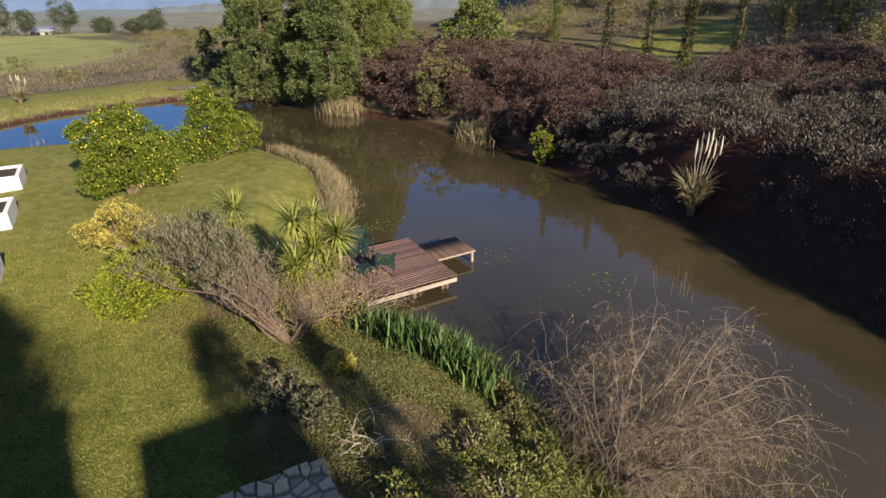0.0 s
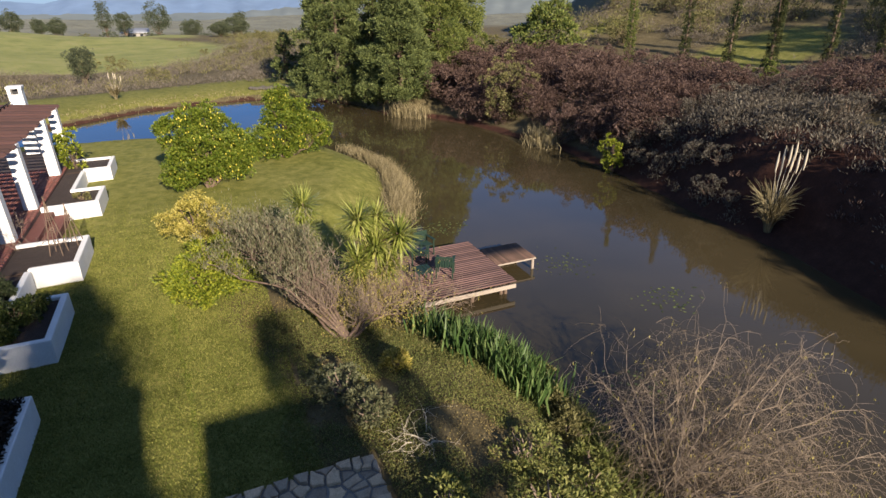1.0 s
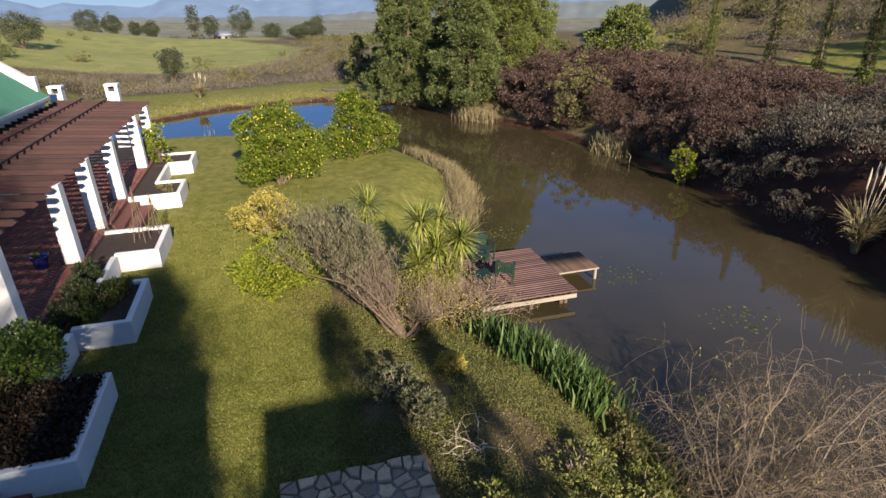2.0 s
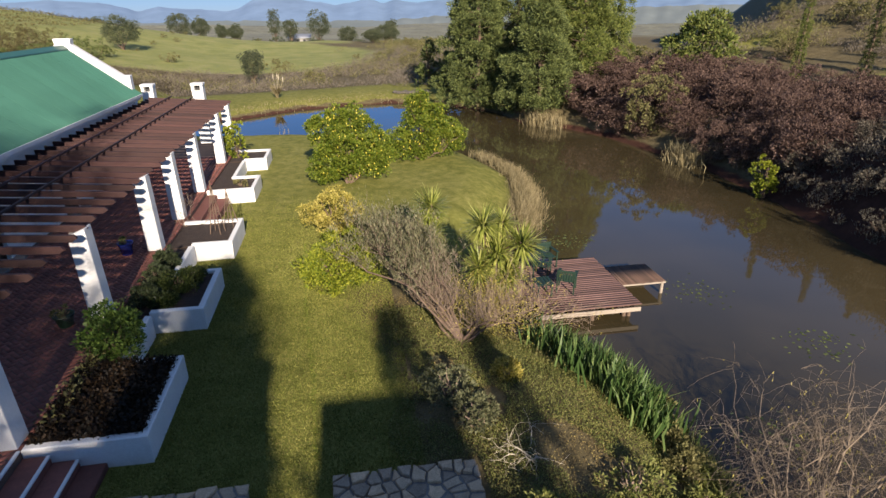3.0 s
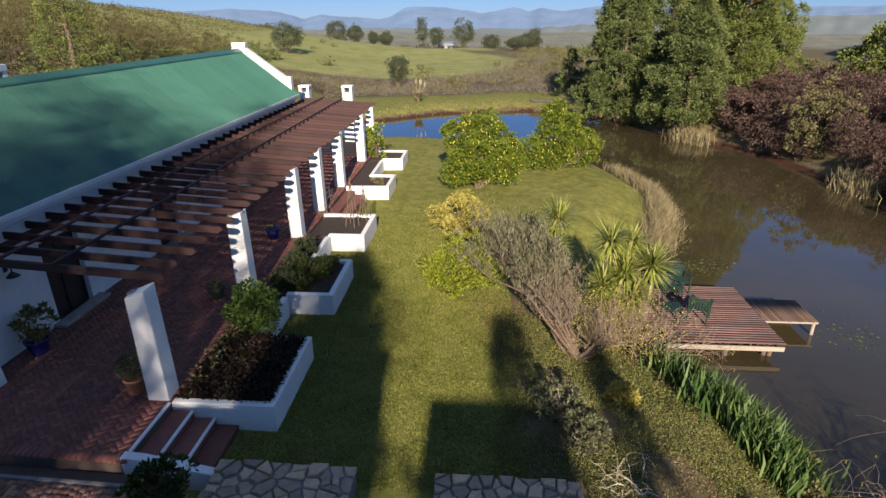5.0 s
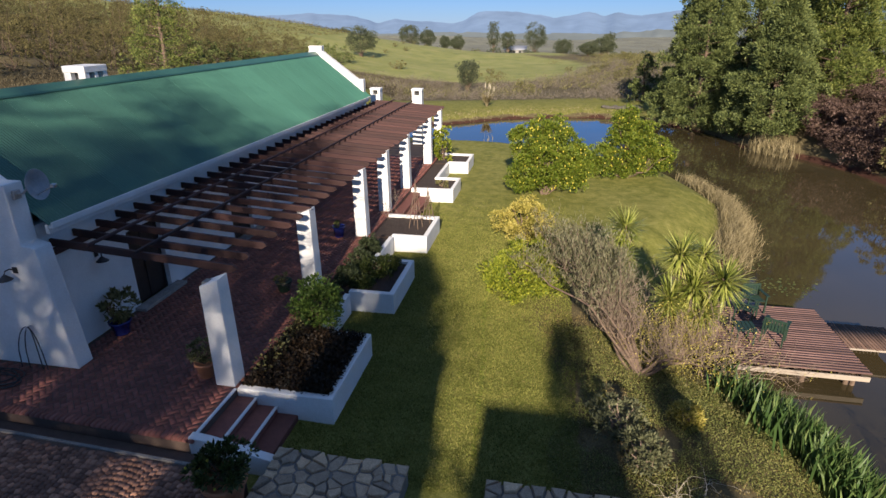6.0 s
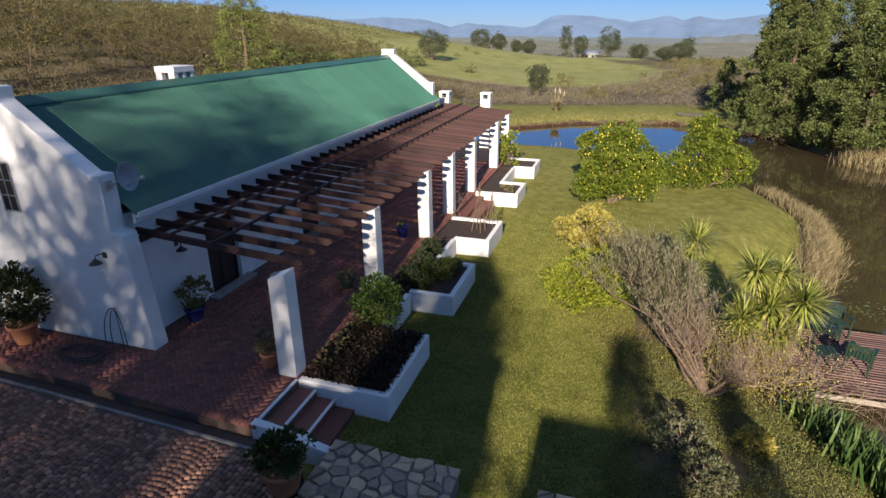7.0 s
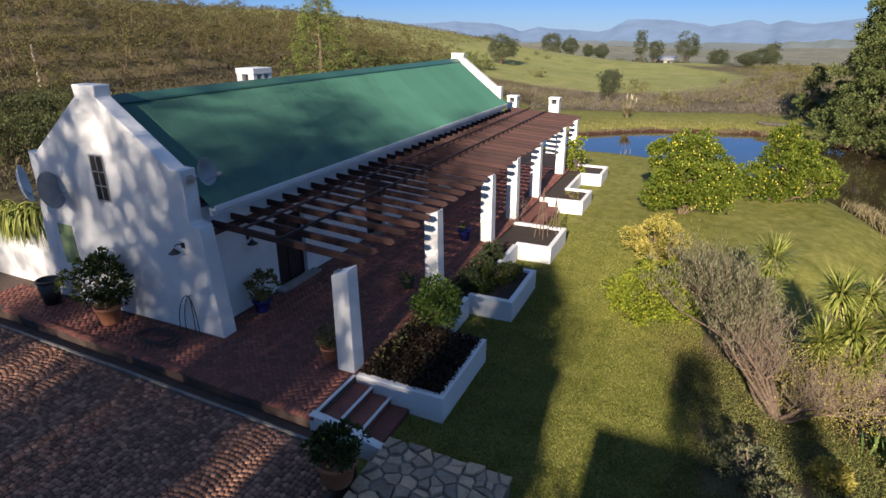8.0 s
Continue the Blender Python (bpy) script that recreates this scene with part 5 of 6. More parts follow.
def plume_grass(x, y, h, seed, label, plumes=8):
    rng = np.random.default_rng(seed)
    z = land_at(x, y)
    ob = thing("pampas_grass", (x, y, z), label, "pampas grass", "clumps of pampas grass")
    n = 520
    a = rng.uniform(0, 2 * np.pi, n)
    arcs = []
    for k in range(n):
        L = h * rng.uniform(0.3, 0.72)
        d = np.array((math.cos(a[k]), math.sin(a[k]), 0))
        w = np.linspace(0, 1, 5)[:, None]
        arcs.append((np.array((x, y, z)) + d * (0.12 + L * rng.uniform(0.1, 0.5) * w ** 1.5) + np.array((0, 0, 1)) * L * (1.5 * w - rng.uniform(0.5, 0.95) * w ** 2), [0.012] * 4 + [0.003]))
    part("foliage", tubes(arcs, 3), REEDLEAF, ob, "arching straw-coloured leaves")
    for k in range(plumes):
        top = np.array((x + 0.25 + rng.normal() * 0.24, y + rng.normal() * 0.24, z + h * rng.uniform(0.8, 1.05)))
        part("stalk", tubes([limb(rng, (x, y, z), top, 0.012, 0.008, 0, 5, 0.01)], 4), STALK, ob)
        w = np.linspace(0, 1, 7)
        pts = top + np.column_stack([np.zeros(7), np.zeros(7), -0.25 * h * 0.5 + w * h * 0.26])
        part("plume", tubes([(pts, 0.042 * np.sin(np.pi * (0.1 + 0.88 * w)) ** 0.8)], 7), STALK, ob, "cream feathery plume", True)
    return ob


plume_grass(20.2, 14.0, 3.1, 151, "tall pampas grass with cream plumes under the bank")
plume_grass(-6.6, 61.0, 2.1, 152, "pale pampas grass on the far dam bank", 4)


# heath and scrub on the bank across the water
def tufts(name, p, leaves, size, spread, material, label, seed, up=0.8):
    rng = np.random.default_rng(seed)
    z = land(p[:, 0], p[:, 1])
    c = np.column_stack([p, z])
    s = rng.uniform(0.55, 1.3, len(p))
    q = np.repeat(c, leaves, 0)
    k = np.repeat(s, leaves)[:, None]
    d = rng.normal(size=q.shape) * np.array((1, 1, 0.0))
    h = np.abs(rng.normal(size=len(q)))[:, None] * up + 0.05
    q = q + d * spread * k * 0.75 + np.array((0, 0, 1.0)) * h * spread * k
    return tagged(new(name, fast_mesh(name, *leaf_quads(rng, q, size, size * 0.24, d * 0.45 + np.array((0, 0, 1.0)), 0.45), material)), label, "heath", kind="stuff")


def bank(lo, hi, y0, y1, seed=0, low=-1):
    return lambda x, y: (pond_distance(x, y) > lo) & (pond_distance(x, y) < hi) & (x > 14) & (y > y0) & (y < y1) & (fbm(x * 0.3, y * 0.3, seed) > low)


def off_grass(keep):
    """Keeps clear of the open green patch among the cypresses."""
    return lambda x, y: keep(x, y) & (((x - 43) / 8) ** 2 + ((y - 33) / 5) ** 2 > 1)


tufts("heath_cover", in_poly(4600, R, 15, 48, -6, 34, bank(2.0, 15, -6, 33, 1, -0.1)), 80, 0.17, 0.34, HEATH, "grey-brown heath and dry grasses on the bank", 161)
tufts("hanging_fern", in_poly(2600, R, 15, 40, -4, 17, bank(1.1, 2.8, -4, 17, 12, -0.02)), 30, 0.17, 0.2, RUSSET, "rust-brown dry ferns hanging over the earth bank", 167, 0.5)
tufts("slope_scrub", in_poly(3200, R, 15, 40, -6, 30, bank(0.2, 4.5, -6, 30, 2, 0.06)), 50, 0.13, 0.22, HEATH, "sparse grey scrub on the red earth slope", 162)
tufts("upper_scrub", in_poly(4200, R, 25, 95, 8, 90, off_grass(bank(24, 80, 5, 90, 4, 0.0))), 44, 0.26, 0.55, OLIVE, "olive scrub on the upper hillside", 163, 1.0)
tufts("upper_heath", in_poly(5200, R, 22, 70, 10, 70, off_grass(bank(13, 40, 20, 70, 5, -0.04))), 40, 0.2, 0.34, VALLEYSCRUB, "dry grey heath around the cypresses", 164, 1.0)
tufts("dam_scrub", in_poly(5200, R, -60, 70, 60, 135, lambda x, y: (np.hypot(x, y) > 67) & (np.hypot(x, y) < 118 + 2 * np.maximum(x, 0)) & (fbm(x * 0.06, y * 0.06, 6) > -0.14)), 44, 0.22, 0.5, VALLEYSCRUB, "brown winter scrub in the valley below the dam", 165, 0.9)
tufts("valley_scrub", in_poly(3400, R, -60, 90, 64, 260, lambda x, y: (np.hypot(x, y) > 72) & (np.hypot(x, y) < 112 + 5 * np.maximum(x + 12, 0)) & (fbm(x * 0.05, y * 0.05, 7) > 0.0)), 46, 0.32, 0.7, OLIVE, "olive scrub in the valley", 166, 0.9)


def prototypes(name, n, r, h, leaves, size, material, label, seed, group):
    out = []
    for k in range(n):
        rng = np.random.default_rng(seed + k)
        ob = thing(name, (0, 0, 0), label, "shrub", group)
        wide = (r * rng.uniform(0.8, 1.1), r * rng.uniform(0.8, 1.1), h * 0.52)
        p = clumps(rng, (0, 0, h * 0.45), wide, 18, 1, 0.0)
        part("stem", tubes([limb(rng, (rng.normal() * 0.1, rng.normal() * 0.1, -0.1), q, 0.03, 0.008) for q in p[::2]], 4), BARK, ob)
        part("foliage", crown(rng, (0, 0, h * 0.45), wide, leaves // 50, 50, 0.22 * r, size, size * 0.36, 0.0, 0.3), material, ob)
        out.append(ob)
    return out


def scatter(protos, spots, seed, lo=0.7, hi=1.3):
    rng = np.random.default_rng(seed)
    for i, (x, y) in enumerate(spots):
        src, s = protos[i % len(protos)], rng.uniform(lo, hi)
        m = pose(x, y, land_at(x, y) - 0.05, 0, 0, rng.uniform(0, 360))
        if i < len(protos):
            src.matrix_basis = m @ Matrix.Diagonal((s, s, s, 1))
        else:
            c = copy_thing(src, m)
            c.scale = (s, s, s)


def spots(n, seed, x0, x1, y0, y1, keep, gap):
    rng = np.random.default_rng(seed)
    out = []
    for _ in range(6000):
        x, y = rng.uniform(x0, x1), rng.uniform(y0, y1)
        if keep(np.array([x]), np.array([y]))[0] and all((x - a) ** 2 + (y - b) ** 2 > gap * gap for a, b in out):
            out.append((x, y))
            if len(out) >= n:
                break
    return out


scatter(prototypes("russet_bush", 5, 1.25, 1.9, 5200, 0.105, RUSSET, "russet-brown winter bramble bush on the pond bank", 201, "russet bushes on the bank"),
        spots(120, 1, 15, 34, 22, 48, lambda x, y: bank(0.7, 11, 24, 48)(x, y) & (x - 0.2 * y > 10), 1.4), 1, 0.6, 1.5)
scatter(prototypes("heath_bush", 4, 0.75, 1.0, 2000, 0.08, HEATH, "grey-brown heath bush on the bank", 211, "heath bushes on the bank"),
        spots(110, 2, 16, 40, 2, 32, lambda x, y: bank(0.6, 12, 2, 31)(x, y) & ((pond_distance(x, y) > 3.6) | (y > 16)), 1.0), 2)
scatter(prototypes("red_bush", 3, 1.3, 1.5, 3200, 0.09, RUSSET, "reddish leafless bush on the slope", 216, "reddish bushes on the slope"),
        spots(36, 3, 26, 40, 6, 24, bank(7.5, 17, 5, 24), 1.4), 3)
scatter(prototypes("slope_bush", 4, 1.6, 2.2, 2000, 0.17, OLIVE, "olive bush on the upper slope", 221, "bushes on the upper slope"),
        spots(52, 4, 26, 90, 12, 85, off_grass(bank(18, 70, 10, 85)), 3.5), 4, 0.7, 1.6)
scatter(prototypes("valley_bush", 4, 1.7, 2.0, 1600, 0.2, OLIVE, "olive-brown bush in the valley", 226, "bushes in the valley"),
        spots(60, 5, -60, 80, 68, 190, lambda x, y: (np.hypot(x, y) > 76) & (np.hypot(x, y) < 115 + 3 * np.maximum(x, 0)) & (fbm(x * 0.05, y * 0.05, 7) > -0.02), 4.5), 5, 0.45, 1.1)

# far trees and the far house
FAR = [(-13.4, 94, 2.6, 5.8, "lone dark tree below the dam"), (-47, 142, 6.2, 7.2, "round green tree at the field's edge"), (-83, 340, 9, 15, "group of dark trees on the rise"), (-74, 348, 8, 13, "group of dark trees on the rise"),
       (-33, 330, 5.0, 19, "tall gum tree beside the far house"), (-26, 345, 6, 14, "dark tree beside the far house"), (-10, 330, 10, 18, "broad gum tree beside the far house"), (4, 262, 6, 8, "dark round tree in the valley"),
       (18, 235, 7, 7, "dark bushy tree on the valley's side"), (-50, 310, 6, 9, "dark tree beside the far field"), (26, 300, 5, 12, "slender dark tree far off"), (-60, 330, 5, 9, "dark tree on the rise"), (-120, 330, 7, 11, "dark tree on the far rise"), (12, 215, 5, 5, "low dark tree in the valley")]
for i, (x, y, r, h, lab) in enumerate(FAR):
    round_shrub("far_tree", x, y, (r * 0.66, r * 0.66, h * 0.66), 9000, 0.02 * r + 0.06 + 0.0006 * y, FARLEAF, lab, "tree", 300 + i, h * 0.2, 25, group="trees in the valley")
far_house = thing("far_house", (-23, 359, land_at(-23, 359)), "low farmhouse with a pale iron roof among gum trees", "house")
zf = land_at(-23, 359)
part("wall", block(-29, -17, 359, 366, zf - 1, zf + 2.7), LIMESTONE, far_house)
part("roof", (np.array([(-30, 358.2, zf + 2.6), (-16, 358.2, zf + 2.6), (-16, 362.5, zf + 4.8), (-30, 362.5, zf + 4.8), (-16, 366.8, zf + 2.6), (-30, 366.8, zf + 2.6), (-30, 358.2, zf + 2.5), (-16, 358.2, zf + 2.5), (-16, 366.8, zf + 2.5), (-30, 366.8, zf + 2.5)]),
              np.array([(0, 1, 2, 3), (3, 2, 4, 5), (6, 7, 1, 0), (9, 8, 7, 6)])), METAL, far_house, "pale corrugated iron roof")
for x in (-27.5, -24, -20.5):
    part("window", block(x, x + 1.5, 358.95, 359.0, zf + 0.8, zf + 2.0), GLASS, far_house)

scatter(prototypes("hedge_bush", 4, 2.2, 2.6, 1500, 0.3, FARLEAF, "dark hedge bush between the far fields", 431, "hedge bushes between the fields"),
        [(x + 3 * math.sin(i * 2.3), y0 + 0.16 * x + 5 * math.sin(i * 1.1)) for y0 in (250, 300) for i, x in enumerate(np.arange(-100, 75, 6.2)) if (i * 7) % 10 > 2], 7, 0.4, 1.25)
scatter(prototypes("field_bush", 3, 1.5, 1.7, 1000, 0.2, OLIVE, "olive bush on the grassy knoll", 436, "bushes on the knoll"),
        spots(30, 8, -60, 40, 120, 250, lambda x, y: fbm(x * 0.04, y * 0.04, 19) > 0.02, 7.0), 8, 0.4, 1.2)

# the orchard hill behind the house
scatter(prototypes("field_hedge", 4, 1.9, 3.4, 1700, 0.22, PINELEAF, "dark green bush in the hedge below the hill field", 441, "hedge below the hill field"),
        [(-46.5 + 2.2 * math.sin(k * 1.9) + 0.0009 * (k - 16) ** 2 * 4, 62 + 2.0 * k + math.sin(k * 3.1)) for k in range(32)], 43, 0.6, 1.3)
scatter(prototypes("orchard_tree", 5, 1.6, 3.6, 2200, 0.12, ORCHARD, "half-bare orchard tree in a hillside row", 401, "orchard trees on the hill"),
        [(-38 - 6.0 * r + np.sin(k * 1.7) * 0.8 - 0.12 * k * 2.9, 8 + k * 2.9 + (r % 2) * 1.4) for r in range(7) for k in range(40)], 41, 0.8, 1.5)
# shade behind the house is put into the leaf colour of these bushes
scatter(prototypes("hill_bush", 4, 1.3, 1.9, 1800, 0.1, SHADEDLEAF, "evergreen bush behind the house, shade in its leaf colour", 446, "dark bushes behind the house"),
        [(-27.5 - 1.6 * (k % 5), (27.5 + 1.6 * (k % 5)) * (0.50 + 0.021 * (k // 5)) + 0.4 * math.sin(k * 2.7)) for k in range(45)], 44, 0.7, 1.2)
tufts("hill_scrub", in_poly(7000, R, -40, -19, 4, 110, lambda x, y: fbm(x * 0.15, y * 0.15, 9) > -0.06), 36, 0.2, 0.36, HILLSCRUB, "dry brown scrub on the slope behind the house", 411)
tufts("hill_weeds", in_poly(5000, R, -56, -30, 4, 110, lambda x, y: fbm(x * 0.15, y * 0.15, 10) > 0.02), 30, 0.2, 0.26, OLIVE, "green weeds on the slope behind the house", 412)
tufts("vine_rows", np.array([(-70 - 3.4 * r, 70 + 1.3 * k) for r in range(26) for k in range(130)]), 7, 0.6, 0.35, ORCHARD, "rows of vines over the hilltop", 413)
conifer("feathery_pine", -27, 37.5, 3.2, 9.6, 16000, 0.16, FERNPINE, "feathery light green pine behind the roof", 421, 60, 0.02, "", 1.5)
pole = thing("fence_pole", (-42, 25.6, land_at(-42, 25.6)), "weathered wooden pole on the hillside", "pole")
part("shaft", tubes([([(-42, 25.6, land_at(-42, 25.6) - 0.3), (-42, 25.6, land_at(-42, 25.6) + 2.7)], [0.11, 0.09])], 8), BEAM, pole)

DARKSTONE = surface("dark mossy stone", (0.04, 0.035, 0.028), (0.12, 0.105, 0.085), 6, 0.9, 50, 0.5)
rocks = thing("stone_pile", (7.2, 62.5, land_at(7.2, 62.5)), "low pile of dark stones on the far bank", "rock pile")
for k in range(14):
    x, y = 5.6 + 0.26 * k + R.normal() * 0.1, 62.3 + R.normal() * 0.3
    bm = bmesh.new()
    bmesh.ops.create_icosphere(bm, subdivisions=2, radius=0.26)
    for v in bm.verts:
        v.co = Vector((v.co.x * 1.2, v.co.y, v.co.z * 0.7)) * (1 + 0.25 * noise.noise(v.co * 5 + Vector((k, 0, 0)))) + Vector((x, y, land_at(x, y) + 0.12))
    part("stone", bm, DARKSTONE, rocks)

# water weeds
for i, (x, y, n) in enumerate(((8.9, 20.6, 130), (11.6, 15.6, 90), (13.2, 11.9, 90), (7.9, 23.0, 160), (9.2, 8.6, 50))):
    rng = np.random.default_rng(500 + i)
    p = np.column_stack([rng.normal(size=n) * 0.55 + x, rng.normal(size=n) * 0.45 + y])
    p = p[pond_distance(p[:, 0], p[:, 1]) < -0.1]
    v, f = leaf_quads(rng, np.column_stack([p, np.zeros(len(p))]), 0.13, 0.10)
    v[:, 2] = WATER + 0.004 + np.abs(v[:, 2]) * 0.06
    tagged(new("water_weed", fast_mesh("water_weed", v, f, PINELEAF)), "patch of floating water weed on the pond", "water weed", kind="stuff")


# ---------------------------------------------------------------- garden things
def deck_chair(x, y, turn, label):
    """A slatted garden armchair, built at the origin and turned on its spot."""
    ob = thing("garden_chair", (0, 0, 0), label, "chair", "green garden chairs on the deck")
    for sx in (-0.29, 0.25):
        part("leg", block(sx, sx + 0.045, -0.27, -0.225, 0, 0.62, 0.005), CHAIRGREEN, ob)
        part("leg", block(sx, sx + 0.045, 0.22, 0.265, 0, 0.76, 0.005), CHAIRGREEN, ob)
        part("armrest", block(sx - 0.03, sx + 0.075, -0.32, 0.26, 0.60, 0.625, 0.006), CHAIRGREEN, ob)
    for k in range(6):
        part("seat_slat", block(-0.245, 0.25, -0.26 + k * 0.082, -0.19 + k * 0.082, 0.40, 0.42, 0.004), CHAIRGREEN, ob)
    for k in range(6):
        bm = block(-0.24 + k * 0.082, -0.175 + k * 0.082, 0.225, 0.245, 0.44, 0.74, 0.004)
        part("back_slat", bm, CHAIRGREEN, ob)
    part("top_rail", block(-0.29, 0.295, 0.222, 0.262, 0.74, 0.80, 0.006), CHAIRGREEN, ob)
    ob.matrix_basis = pose(x, y, DECK_Z + 0.002, 0, 0, turn)


deck_chair(6.75, 15.5, 150, "dark green slatted garden chair facing the water")
deck_chair(6.35, 16.75, 60, "dark green slatted garden chair beside the small table")
deck_chair(6.75, 17.45, 10, "dark green slatted garden chair at the back of the deck")
table = thing("garden_table", (5.9, 15.4, DECK_Z), "low dark green slatted table on the deck", "table")
for k in range(5):
    part("slat", block(5.62 + k * 0.115, 5.72 + k * 0.115, 15.1, 15.7, DECK_Z + 0.45, DECK_Z + 0.475, 0.004), CHAIRGREEN, table)
for dx in (5.66, 6.1):
    for dy in (15.14, 15.62):
        part("leg", block(dx, dx + 0.045, dy, dy + 0.045, DECK_Z, DECK_Z + 0.45, 0.004), CHAIRGREEN, table)


def potted(name, x, y, z, r, h, material, plant, pr, ph, leaves, size, label, seed, fruit=None):
    """A pot with its plant."""
    rng = np.random.default_rng(seed)
    ob = thing(name, (x, y, z), label, "potted plant")
    part("pot", lathe([(0.001, 0.012), (r * 0.68, 0.0), (r * 0.72, 0.02), (r * 0.95, h * 0.82), (r * 1.06, h * 0.84), (r * 1.08, h), (r * 0.96, h), (r * 0.92, h * 0.86), (0.001, h * 0.84)], x, y, z, 24), material, ob, smooth=True)
    c = (x, y, z + h + ph * 0.5)
    p = clumps(rng, c, (pr, pr, ph * 0.52), 60, 1, 0.0, 0.8)
    p = p[p[:, 2] > z + h * 0.95]
    for q in p[::max(1, len(p) // 8)]:
        part("stem", tubes([limb(rng, (x, y, z + h * 0.8), q, 0.02, 0.006)], 5), BARK, ob)
    part("foliage", crown(rng, c, (pr * 0.95, pr * 0.95, ph * 0.52), leaves // 28, 28, 0.2 * max(pr, 0.35), size, size * 0.48, z + h * 0.92), plant, ob)
    if fruit:
        for q in p[rng.integers(0, len(p), 14)]:
            out = Vector(q) - Vector(c)
            f = Vector(c) + out * 1.08
            part("bloom", lathe([(0.003, -0.03), (0.022, -0.012), (0.022, 0.012), (0.003, 0.03)], f.x, f.y, f.z, 7), fruit, ob, smooth=True)
    return ob


POTLEAF = foliage("dark pot plant leaf", [(0.012, 0.024, 0.005), (0.04, 0.06, 0.014), (0.12, 0.13, 0.04)], 0.45)
potted("potted_shrub", -6.82, 9.05, TERRACE, 0.2, 0.36, TERRACOTTA, OLIVE, 0.24, 0.5, 700, 0.08, "terracotta pot with a small olive shrub beside the pillar", 601)
potted("potted_tree", -12.95, 8.2, TERRACE, 0.31, 0.5, TERRACOTTA, POTLEAF, 0.72, 1.35, 2600, 0.12, "large bushy dark shrub in a terracotta pot", 602)
potted("potted_shrub", -9.85, 10.3, TERRACE, 0.24, 0.36, BLUEGLAZE, OLIVE, 0.42, 0.75, 800, 0.12, "cobalt blue glazed pot with a succulent", 603)
potted("potted_citrus", -4.66, 6.12, DRIVE, 0.34, 0.5, TERRACOTTA, POTLEAF, 0.5, 0.5, 2000, 0.09, "big terracotta pot with pale yellow flowers", 604, LEMON)
potted("potted_shrub", -7.0, 13.2, TERRACE, 0.22, 0.32, CHAIRGREEN, OLIVE, 0.16, 0.12, 160, 0.08, "dark green pot with a small plant", 605)
potted("potted_shrub", -7.0, 17.6, TERRACE, 0.22, 0.40, BLUEGLAZE, HERB, 0.16, 0.12, 120, 0.08, "cobalt blue pot beside a pillar", 606)

bin_ob = thing("dustbin", (-15.4, 8.3, TERRACE), "black plastic dustbin against the white wall", "bin")
part("body", lathe([(0.001, 0.0), (0.2, 0.0), (0.27, 0.66), (0.25, 0.66), (0.2, 0.05)], -15.4, 8.3, TERRACE, 22), BLACK, bin_ob, smooth=True)
part("rim", lathe([(0.265, 0.64), (0.3, 0.66), (0.3, 0.70), (0.26, 0.71), (0.255, 0.66)], -15.4, 8.3, TERRACE, 22), BLACK, bin_ob, smooth=True)

hose = thing("garden_hose", (-11.1, 8.3, TERRACE), "dark garden hose coiled on the bricks below a tap", "hose")
a = np.linspace(0, 2 * math.pi * 5, 180)
rr = 1 + 0.28 * np.sin(a * 0.63)
part("coil", tubes([(np.column_stack([-11.2 + 0.55 * rr * np.cos(a) + 0.18 * np.sin(a * 0.31), 8.12 + 0.27 * rr * np.sin(a) + 0.06 * np.cos(a * 0.6), TERRACE + 0.02 + 0.01 * np.abs(np.sin(a * 1.7))]), [0.013] * 180)], 6), BLACK, hose, smooth=True)
w = np.linspace(0, 1, 24)
for x0, x1 in ((-10.75, -10.42), (-10.95, -10.3)):
    part("riser", tubes([(np.column_stack([x0 + (x1 - x0) * w, 8.58 + 0.08 * np.sin(w * math.pi), TERRACE + 0.03 + 0.98 * np.sin(w * math.pi) ** 0.45]), [0.012] * 24)], 6), BLACK, hose, smooth=True)
tap = thing("garden_tap", (-10.6, GABLE_Y, TERRACE + 1.0), "small brass tap on the white wall", "tap")
part("spout", tubes([([(-10.6, GABLE_Y + 0.02, 1.5), (-10.6, GABLE_Y - 0.1, 1.5), (-10.6, GABLE_Y - 0.13, 1.44)], [0.014, 0.014, 0.012])], 8), METAL, tap)

side_wall = thing("yard_wall", (-17.8, 9.2, TERRACE), "white plastered yard wall beside the gable", "wall")
part("wall", block(-22, -15.97, 9.0, 9.25, 0.2, 2.62, 0.02), WHITE, side_wall)
fan = thing("strap_leaf_plant", (-17.2, 9.5, TERRACE), "clump of yellow-green strap leaves hanging over the wall", "plant")
rng = np.random.default_rng(620)
arcs = []
for k in range(260):
    az, L = rng.uniform(0, 2 * math.pi), rng.uniform(0.5, 1.0)
    w = np.linspace(0, 1, 6)[:, None]
    heart = np.array((-17.2 + rng.normal() * 0.5, 9.16 + rng.normal() * 0.06, 2.7 + abs(rng.normal()) * 0.08))
    arcs.append((heart + np.array((0.8 * math.cos(az), -0.28 - 0.3 * abs(math.sin(az)), 0)) * L * w ** 0.8 + np.array((0, 0, 1)) * L * (0.75 * w - 1.75 * w ** 2), [0.016, 0.026, 0.028, 0.024, 0.016, 0.003]))
part("foliage", tubes(arcs, 3), YUCCALEAF, fan)
part("stem", tubes([limb(rng, (-17.6 + 0.25 * k, 9.5, 0.2), (-17.6 + 0.25 * k, 9.3, 2.75), 0.06, 0.05) for k in range(4)], 6), BARK, fan)


